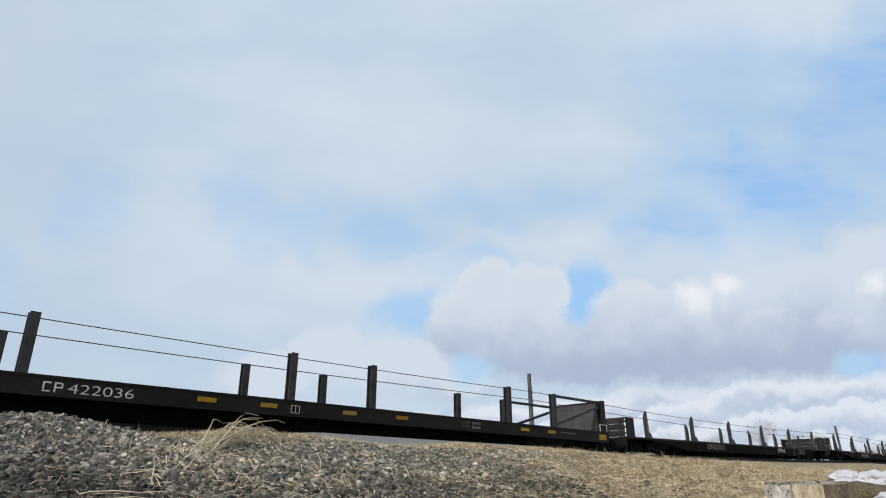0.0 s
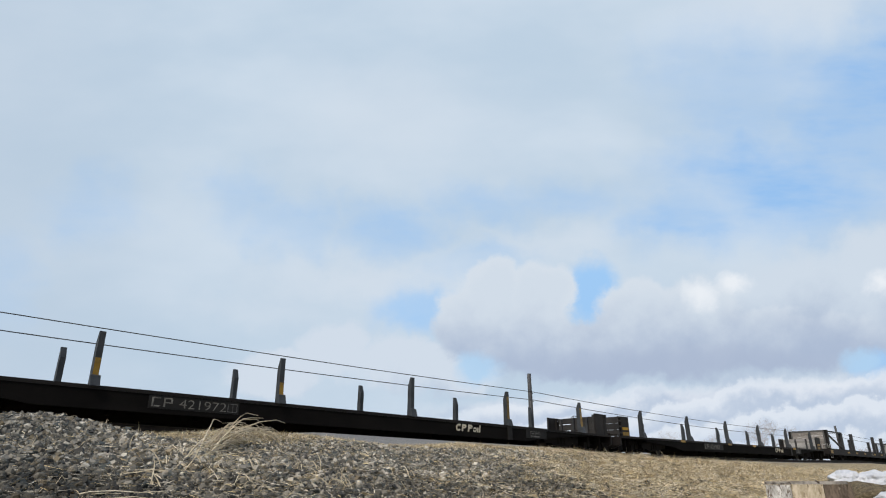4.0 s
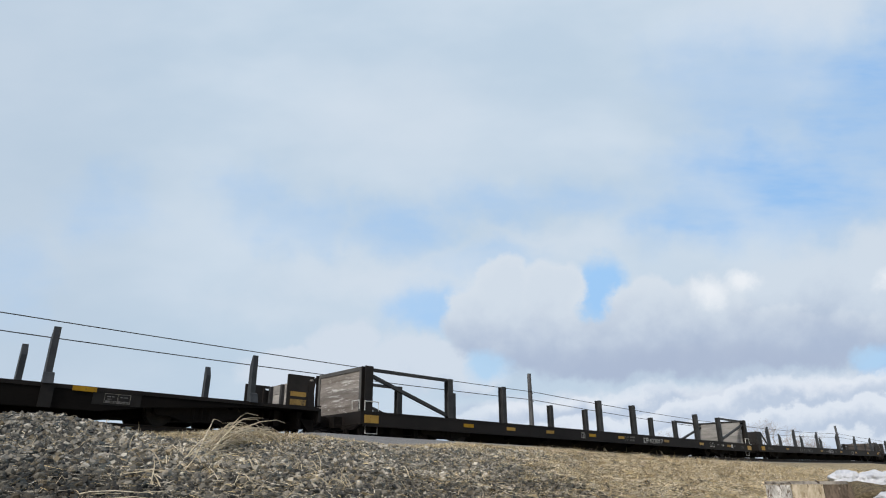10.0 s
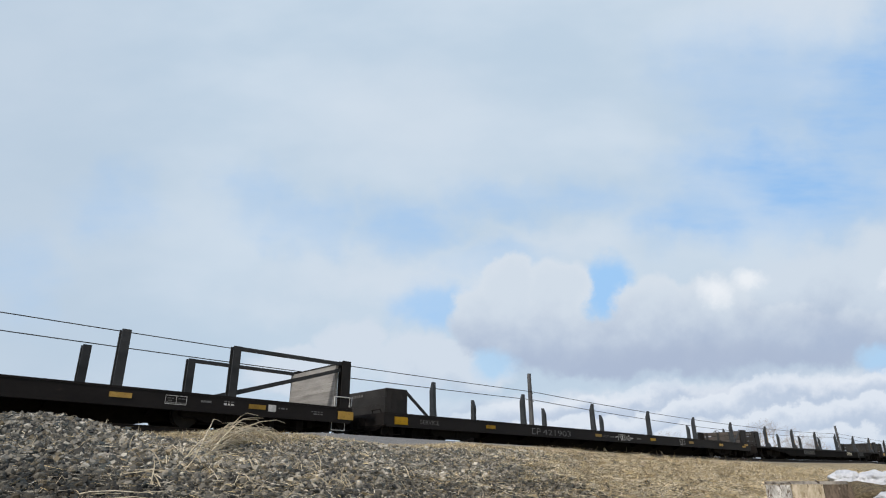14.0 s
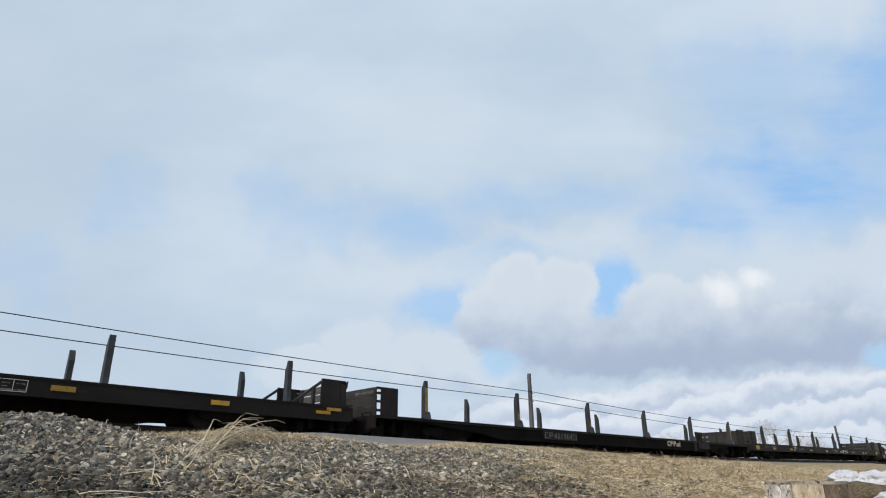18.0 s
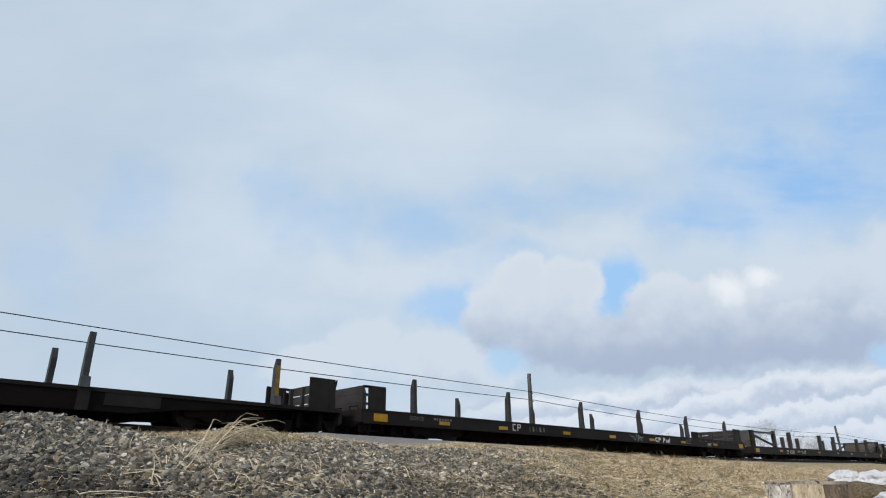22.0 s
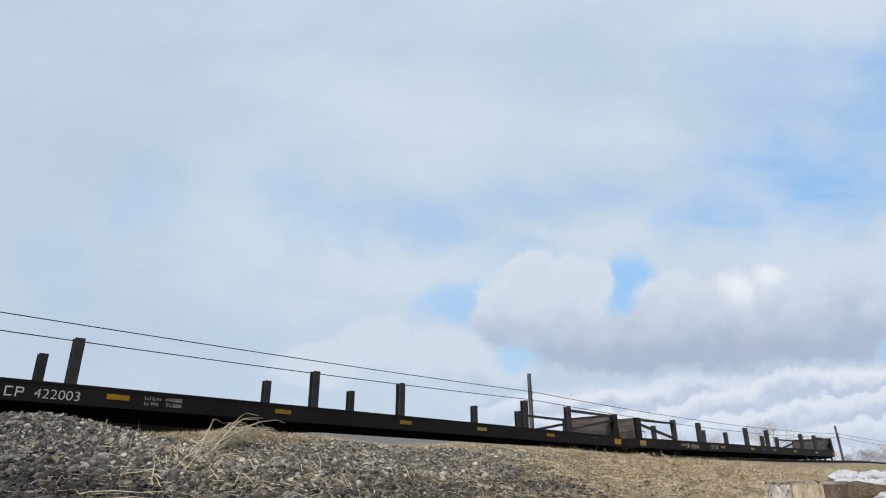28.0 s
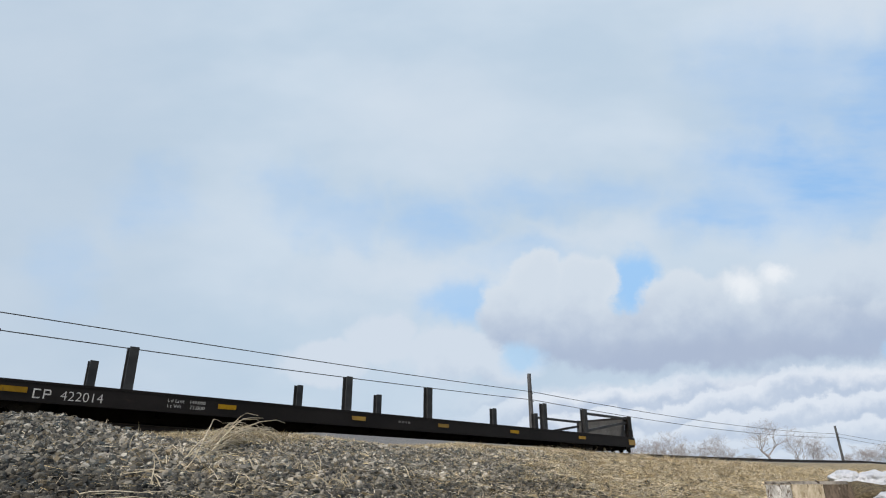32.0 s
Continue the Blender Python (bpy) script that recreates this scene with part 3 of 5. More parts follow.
def wordmark(parent, x, y, z, w, h, mat, split=0.0):
    """The owner's mark in bold slanted shapes: an open ring, a hooked post, a block and three smaller ones. split: extra space in the middle."""
    lean, u = 0.16, w / 6.0
    part("painted_mark", flat_ring(x + 0.68 * u, z + h / 2, 0.66 * u, h / 2, 0.3 * u, y, 50, 312, lean), mat, parent)

    def bar(a, b, z0, z1):
        return prism(bmesh.new(), [(a + lean * (z0 - z), z0), (b + lean * (z0 - z), z0), (b + lean * (z1 - z), z1), (a + lean * (z1 - z), z1)], "y", y - 0.003, y)
    for start in (1.3 * u, 2.75 * u + split):
        a = x + start
        part("painted_mark", bar(a, a + 0.34 * u, z, z + h), mat, parent)
        part("painted_mark", flat_ring(a + 0.36 * u + lean * h * 0.7, z + 0.69 * h, 0.68 * u, 0.31 * h, 0.3 * u, y, -92, 92, lean), mat, parent)
    a = x + 3.95 * u + split
    part("painted_mark", flat_ring(a + 0.48 * u + lean * h * 0.3, z + 0.34 * h, 0.46 * u, 0.34 * h, 0.24 * u, y, -170, 150, lean), mat, parent)
    part("painted_mark", bar(a + 1.04 * u, a + 1.34 * u, z, z + 0.68 * h), mat, parent)
    part("painted_mark", bar(a + 1.5 * u, a + 1.82 * u, z, z + h), mat, parent)


def mark_pair(parent, x, y, z, w, h, mat):
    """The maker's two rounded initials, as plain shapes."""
    for i in range(2):
        bm, a = bmesh.new(), x + i * w * 0.56
        prism(bm, [(a, z), (a + w * 0.08, z), (a + w * 0.08, z + h), (a, z + h)], "y", y - 0.003, y)
        prism(bm, [(a + w * 0.08, z + h * 0.86), (a + w * 0.42, z + h * 0.86), (a + w * 0.36, z + h), (a + w * 0.08, z + h)], "y", y - 0.003, y)
        low = 0.0 if i == 0 else 0.42
        prism(bm, [(a + w * 0.08, z + h * low), (a + w * (0.36 if i == 0 else 0.42), z + h * low), (a + w * 0.42, z + h * (low + 0.14)), (a + w * 0.08, z + h * (low + 0.14))], "y", y - 0.003, y)
        if i:
            prism(bm, [(a + w * 0.34, z + h * 0.6), (a + w * 0.42, z + h * 0.6), (a + w * 0.42, z + h * 0.86), (a + w * 0.34, z + h * 0.86)], "y", y - 0.003, y)
        part("painted_mark", bm, mat, parent)


def frame_mark(parent, x, y, z, w, h, mat):
    """A ruled inspection box."""
    bm, t = bmesh.new(), 0.011
    for a, b, c, d in ((x, x + w, z, z + t), (x, x + w, z + h - t, z + h), (x, x + t, z + t, z + h - t), (x + w - t, x + w, z + t, z + h - t), (x + w / 2, x + w / 2 + t, z + t, z + h - t)):
        box(bm, a, b, y - 0.003, y, c, d)
    part("stencil_box", bm, mat, parent)
    if w >= 0.5:
        bars(parent, x + 0.05, y, z + h * 0.62, [0.08, 0.05], 0.022, M["faded"], 0.02)
        bars(parent, x + w / 2 + 0.05, y, z + h * 0.62, [0.05, 0.09], 0.022, M["faded"], 0.02)
        bars(parent, x + 0.06, y, z + h * 0.36, [0.1], 0.02, M["faded"])
        bars(parent, x + 0.03, y, z + 0.02, [w - 0.06], 0.03, M["faded"])


STROKES = {
    "crossing": (((-0.32, 0.86), (-0.4, 0.72), (-0.34, 0.58), (-0.18, 0.55), (0.0, 0.66), (0.02, 0.5), (-0.08, 0.28), (0.06, 0.2), (0.16, 0.34)), ((0.14, 0.1), (0.2, 0.55), (0.3, 1.0)), ((0.24, 0.92), (0.36, 0.5), (0.42, 0.05)),
                 ((0.36, 0.1), (0.42, 0.6), (0.46, 1.02)), ((0.44, 0.9), (0.5, 0.4), (0.58, 0.15), (0.62, 0.5)), ((0.54, 1.0), (0.6, 0.62), (0.74, 0.2), (0.82, 0.08), (0.8, 0.4), (0.7, 0.3)), ((0.5, 0.42), (0.7, 0.55), (0.96, 0.6))),
    "short": (((0.0, 1.0), (0.12, 0.0), (0.26, 1.0)), ((0.36, 0.0), (0.4, 1.0)), ((0.4, 0.5), (0.62, 0.55)), ((0.6, 0.0), (0.66, 1.0)), ((1.0, 1.0), (0.72, 0.5), (0.98, 0.0))),
    "faint": (((0.0, 0.4), (0.06, 0.9), (0.08, 0.3), (0.14, 0.5)), ((0.2, 0.3), (0.26, 0.8), (0.34, 0.4)), ((0.4, 0.2), (0.42, 0.9)), ((0.5, 0.1), (0.52, 0.8), (0.58, 0.5), (0.54, 0.4), (0.6, 0.1)), ((0.68, 0.2), (0.7, 0.8), (0.78, 0.6), (0.76, 0.2)), ((0.88, 0.1), (0.9, 0.7), (0.97, 0.4), (0.9, 0.1))),
    "dashed": (((-0.22, 0.5), (-0.02, 0.58)), ((0.0, 0.15), (0.08, 0.85), (0.16, 0.35), (0.25, 0.98), (0.27, 0.1)), ((0.34, 0.95), (0.4, 0.1)), ((0.3, 0.2), (0.44, 0.9), (0.52, 0.12), (0.58, 0.8)), ((0.62, 0.2), (0.7, 0.75), (0.78, 0.3)),
               ((0.9, 0.8), (0.82, 0.6), (0.86, 0.25), (0.98, 0.2), (1.03, 0.55), (0.96, 0.82), (0.9, 0.8)), ((1.06, 0.45), (1.26, 0.5)))}


def scrawl(parent, x, y, z, w, h, mat, kind, thick):
    """A sprayed tag of loose crossing strokes."""
    for path in STROKES[kind]:
        bm = tube(bmesh.new(), [(x + w * a, 0.0, z + h * b) for a, b in path], thick / 2, 6)
        for v in bm.verts:
            v.co.y = y - 0.002 + v.co.y * 0.12
        part("sprayed_stroke", bm, mat, parent, "pale sprayed stroke")


MESHES = {}


def shared(key, make, mat):
    if key not in MESHES:
        MESHES[key] = mesh_of(key.split(":")[0], make(), mat)
    return MESHES[key]


def wheelset_mesh():
    bm = bmesh.new()
    disc(bm, 0, 0, -0.9, 0.9, 0.07, 12)
    for s in (-1, 1):
        disc(bm, 0, 0, s * 0.69, s * 0.80, 0.32, 28)
        disc(bm, 0, 0, s * 0.66, s * 0.69, 0.342, 28)
        disc(bm, 0, 0, s * 0.80, s * 0.83, 0.14, 12)
        for k in range(6):
            a = k * math.tau / 6
            disc(bm, 0.2 * math.cos(a), 0.2 * math.sin(a), s * 0.795, s * 0.808, 0.035, 8)
    return bm


def side_frame_mesh():
    bm = bmesh.new()
    prism(bm, [(-1.1, 0.27), (-1.0, 0.22), (-0.72, 0.22), (-0.45, 0.12), (0.45, 0.12), (0.72, 0.22), (1.0, 0.22), (1.1, 0.27), (1.1, 0.40), (0.75, 0.46), (0.4, 0.52), (-0.4, 0.52), (-0.75, 0.46), (-1.1, 0.40)], "y", -0.08, 0.08)
    for x in (-0.2, 0.0, 0.2):
        disc_up = [(x + 0.07 * math.cos(a * math.tau / 10), 0.12 * math.sin(a * math.tau / 10)) for a in range(10)]
        prism(bm, disc_up, "z", 0.18, 0.42)
    return bm


WHEELS = []


def truck(car, x):
    t = part("truck", shared("truck_bolster", lambda: box(box(bmesh.new(), -0.25, 0.25, -1.0, 1.0, 0.28, 0.46), -0.6, -0.52, -0.9, 0.9, 0.2, 0.3), M["under"]), None, car, "grimy four-wheel railway truck", at=pose(x, 0, 0))
    for y in (-1.0, 1.0):
        part("side_frame", shared("side_frame", side_frame_mesh, M["under"]), None, t, at=pose(0, y, 0))
    for dx in (-0.865, 0.865):
        WHEELS.append(part("wheelset", shared("wheelset", wheelset_mesh, M["wheel"]), None, t, at=pose(dx, 0, 0.32)))


def h_beam(bm, x, y, z0, z1, w, d, t=0.03):
    """An upright of H section, its flanges facing across the car."""
    box(bm, x - w / 2, x + w / 2, y - d / 2, y - d / 2 + t, z0, z1)
    box(bm, x - w / 2, x + w / 2, y + d / 2 - t, y + d / 2, z0, z1)
    box(bm, x - t / 2, x + t / 2, y - d / 2 + t, y + d / 2 - t, z0, z1)
    return bm


def grab_iron(car, a, b, out, mat):
    """A bent bar from a to b that stands off by out."""
    a, b, o = Vector(a), Vector(b), Vector(out)
    part("grab_iron", tube(bmesh.new(), (a, a + o, b + o, b), 0.017, 6), mat, car, "pale painted grab iron" if mat is M["grab"] else "")


def underframe(car, half, deck, sill_depth, sill_mat, band, pale=False):
    """What all the cars share: deck, sills, end sills, couplers, trucks. half: half the deck's length."""
    part("deck", box(bmesh.new(), -half + 0.03, half - 0.03, -1.29, 1.29, deck - 0.06, deck - 0.005), M["under"], car)
    for s in (-1, 1):
        if band:
            lip = [(s * 1.34, deck), (s * 1.34, deck - 0.045), (s * 1.325, deck - 0.045), (s * 1.325, deck - sill_depth + 0.04), (s * 1.34, deck - sill_depth + 0.04), (s * 1.34, deck - sill_depth), (s * 1.22, deck - sill_depth), (s * 1.22, deck - sill_depth + 0.02), (s * 1.295, deck - sill_depth + 0.04), (s * 1.295, deck)]
        else:
            lip = [(s * 1.34, deck + 0.01), (s * 1.34, deck - 0.07), (s * 1.20, deck - 0.07), (s * 1.20, deck - 0.055), (s * 1.32, deck - 0.055), (s * 1.32, deck - 0.005), (s * 1.20, deck - 0.005), (s * 1.20, deck + 0.01)]
        part("side_sill", prism(bmesh.new(), lip, "x", -half, half), sill_mat, car)
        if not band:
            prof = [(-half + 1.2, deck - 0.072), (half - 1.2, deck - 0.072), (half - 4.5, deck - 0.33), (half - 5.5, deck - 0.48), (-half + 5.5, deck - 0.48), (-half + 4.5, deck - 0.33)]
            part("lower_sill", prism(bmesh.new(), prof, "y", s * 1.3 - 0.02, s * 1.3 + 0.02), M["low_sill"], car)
    prof = [(-half + 0.2, deck - 0.07), (half - 0.2, deck - 0.07), (half - 0.2, 0.30), (half - 1.6, 0.24), (half - 4.9, 0.16), (half - 5.6, 0.05), (-half + 5.6, 0.05), (-half + 4.3, deck - 0.36), (-half + 3.3, deck - 0.36), (-half + 3.1, 0.2), (-half + 1.6, 0.24), (-half + 0.2, 0.30)]
    part("center_sill", prism(bmesh.new(), prof, "y", -0.34, 0.34), M["under"], car)
    for i in range(9):
        x = -half + 5.2 + (2 * half - 10.4) * i / 8
        part("crossbearer", shared("crossbearer:%.2f" % deck, lambda: prism(bmesh.new(), [(-1.28, deck - 0.08), (1.28, deck - 0.08), (1.28, deck - 0.2), (0.4, deck - 0.5), (-0.4, deck - 0.5), (-1.28, deck - 0.2)], "x", -0.06, 0.06), M["under"]), None, car, at=pose(x, 0, 0))
    part("air_reservoir", prism(bmesh.new(), [(0.62 + 0.18 * math.cos(a * math.tau / 14), deck - 0.34 + 0.18 * math.sin(a * math.tau / 14)) for a in range(14)], "x", -1.9, -0.8), M["under"], car)
    for s in (-1, 1):
        part("end_sill", prism(bmesh.new(), [(-1.32, deck - 0.01), (-1.32, deck - 0.36), (-0.95, deck - 0.50), (0.95, deck - 0.50), (1.32, deck - 0.36), (1.32, deck - 0.01)], "x", *sorted((s * half, s * (half + 0.08)))), sill_mat, car)
        bm = prism(bmesh.new(), [(-0.42, deck - 0.44), (0.42, deck - 0.44), (0.42, deck - 0.12), (-0.42, deck - 0.12)], "x", *sorted((s * (half + 0.08), s * (half + 0.36))))
        prism(bm, [(-0.17, deck - 0.40), (0.17, deck - 0.40), (0.17, deck - 0.16), (-0.17, deck - 0.16)], "x", *sorted((s * (half + 0.36), s * (half + 0.52))))
        prism(bm, [(-0.24, deck - 0.43), (0.24, deck - 0.43), (0.24, deck - 0.13), (-0.24, deck - 0.13)], "x", *sorted((s * (half + 0.52), s * (half + 0.78))))
        part("coupler", bm, M["under"], car)
        part("cut_lever", tube(bmesh.new(), [(s * (half + 0.12), -1.25, deck - 0.36), (s * (half + 0.16), -0.7, deck - 0.4), (s * (half + 0.3), -0.35, deck - 0.34), (s * (half + 0.6), -0.25, deck - 0.2)], 0.016, 6), M["under"], car)
        bm = tube(bmesh.new(), [(s * (half + 0.3), -0.3, deck - 0.36), (s * (half + 0.45), -0.28, deck - 0.52), (s * (half + 0.62), -0.2, deck - 0.54), (s * (half + 0.72), -0.05, deck - 0.46)], 0.022, 7)
        part("air_hose", bm, M["under"], car)
        for y0, low in ((-0.62, 0.16), (0.34, 0.1)):
            hang = [(s * (half + 0.06), y0, deck - 0.46), (s * (half + 0.16), y0 + 0.02, deck - 0.62), (s * (half + 0.34), y0 + 0.06, low), (s * (half + 0.55), y0 + 0.08, low + 0.05), (s * (half + 0.66), y0 + 0.06, low + 0.18)]
            part("brake_hose", tube(bmesh.new(), hang, 0.026, 7), M["under"], car)
            part("hose_bracket", box(bmesh.new(), *sorted((s * (half + 0.01), s * (half + 0.10))), y0 - 0.06, y0 + 0.06, deck - 0.66, deck - 0.48), M["under"], car)
        for y0 in (-1.1, -0.3, 0.75):
            part("end_bracket", prism(bmesh.new(), [(s * (half - 0.45), deck - 0.30), (s * half, deck - 0.30), (s * half, deck - 0.62), (s * (half - 0.12), deck - 0.66)], "y", y0 - 0.03, y0 + 0.03), M["under"], car)
        bm = bmesh.new()
        for dy in (-1.27,):
            x0 = s * (half - 0.35)
            tube(bm, [(x0 - 0.22, dy, deck - 0.3), (x0 - 0.22, dy, deck - 0.62), (x0 + 0.22, dy, deck - 0.62), (x0 + 0.22, dy, deck - 0.3)], 0.014, 6)
        part("sill_step", bm, M["grab"] if pale is True else M["under"], car)
        truck(car, s * 10.2)
        bm = box(bmesh.new(), *sorted((s * (half - 2.0), s * (half - 1.55))), -0.75, -0.45, 0.10, deck - 0.1)
        box(bm, *sorted((s * (half - 1.1), s * (half - 0.95))), -0.9, -0.2, 0.18, deck - 0.1)
        tube(bm, [(s * (half - 2.3), -0.62, 0.2), (s * (half - 0.9), -0.7, 0.3), (s * (half - 0.3), -0.75, 0.26)], 0.03, 6)
        box(bm, *sorted((s * (half - 1.5), s * (half - 1.3))), -1.0, 1.0, 0.09, 0.34)
        box(bm, *sorted((s * (half - 0.5), s * (half - 0.36))), -1.05, 1.05, 0.12, deck - 0.1)
        box(bm, *sorted((s * (half - 2.35), s * (half - 2.2))), -1.05, 1.05, 0.10, deck - 0.1)
        part("brake_rigging", bm, M["under"], car)
        part("brake_hanger", tube(bmesh.new(), [(s * (half - 2.55), -0.95, deck - 0.1), (s * (half - 2.5), -0.95, 0.2), (s * (half - 1.3), -0.9, 0.13), (s * (half - 1.2), -0.9, deck - 0.1)], 0.022, 6), M["under"], car)


def stake_car(center, deck, top, planks, beam_top, labels, mid=1.36, pale=False):
    """A flat car with H-beam stakes and braced end bulkheads. planks: materials of the two bulkheads."""
    half = 13.78
    car = thing("flat_car", labels, "railway car", pose(center, TRACK_Y, RAIL), "flat cars of the train")
    underframe(car, half, deck, 0.42, M["sill"], True, pale)
    for x in (-10.22, -7.53, -mid, mid, 7.53, 10.22):
        for y, dx in ((-1.22, 0.0), (1.22, -0.13)):
            part("stake", shared("stake:%.2f" % (top - deck), lambda: h_beam(bmesh.new(), 0, 0, 0, top - deck, 0.20, 0.21), M["stake"]), None, car, at=pose(x + dx, y, deck - 0.004, 0, 0, random.uniform(-2, 2)))
    for s, mat in zip((-1, 1), planks):
        xw = s * (half - 0.19)
        for y in (-1.22, 1.22):
            part("bulkhead_post", h_beam(bmesh.new(), xw, y, deck - 0.004, beam_top + 0.04, 0.29, 0.2, 0.025), M["dark_steel"], car)
            foot = s * 10.22 + (0.1 * s if y < 0 else 0.1 * s - 0.13)
            part("top_rail", beam(bmesh.new(), (xw - s * 0.145, y, beam_top - 0.05), (foot, y, beam_top - 0.05), 0.09, 0.11), M["stake"], car)
            part("diagonal_brace", beam(bmesh.new(), (xw - s * 0.145, y + 0.02, beam_top - 0.22), (foot, y + 0.02, deck + 0.1), 0.10, 0.10), M["stake"], car)
        part("top_beam", box(bmesh.new(), xw + s * 0.06 - 0.08, xw + s * 0.06 + 0.08, -1.118, 1.118, beam_top - 0.08, beam_top + 0.035), M["dark_steel"], car)
        for y in (-1.09, 1.09):
            part("panel_frame", box(bmesh.new(), *sorted((xw + s * 0.137, xw + s * 0.165)), y - 0.05, y + 0.05, deck, beam_top - 0.085), M["panel"], car, "pale grey edge strip")
        part("panel_frame", box(bmesh.new(), *sorted((xw + s * 0.142, xw + s * 0.162)), -1.118, 1.118, beam_top - 0.08, beam_top + 0.03), M["panel"], car, "pale grey edge strip")
        count = 5
        gap = (beam_top - 0.08 - deck) / count
        steel = mat is M["panel"]
        for i in range(count):
            z0 = deck + gap * i
            inner = xw + 0.09 * s if s < 0 else xw - 0.192
            part("plank", box(bmesh.new(), inner - 0.045, inner + 0.045, -1.118, 1.118 if s < 0 else 1.31, z0 + 0.001, z0 + gap - (0.0 if steel else 0.002)), mat, car, at=pose(random.uniform(-0.004, 0.0), 0, 0))
        iron = M["grab"] if pale else M["under"]
        grab_iron(car, (s * (half + 0.08), -1.25, deck + 0.06), (s * (half + 0.08), -0.9, deck + 0.06), (s * 0.02, 0, 0.24), iron)
        grab_iron(car, (s * (half - 0.05), -1.335, deck + 0.02), (s * (half - 0.55), -1.335, deck + 0.02), (0, 0, 0.26), iron)
        grab_iron(car, (s * (half + 0.02), 1.2, deck + 0.2), (s * (half + 0.02), 1.2, deck + 0.75), (s * 0.12, 0, 0), iron)
    return car


def post_mesh(height, foot):
    """A tapered stake: chamfered inside at the top, with a spread foot outside."""
    bm = prism(bmesh.new(), [(-0.10, 0.0), (0.10, 0.0), (0.10, height - 0.26), (0.0, height), (-0.055, height), (-0.075, 0.3)], "x", -0.065, 0.065)
    return bm if not foot else prism(bm, [(-0.20, -0.02), (-0.10, -0.02), (-0.10, 0.22), (-0.135, 0.2)], "x", -0.1, 0.1)


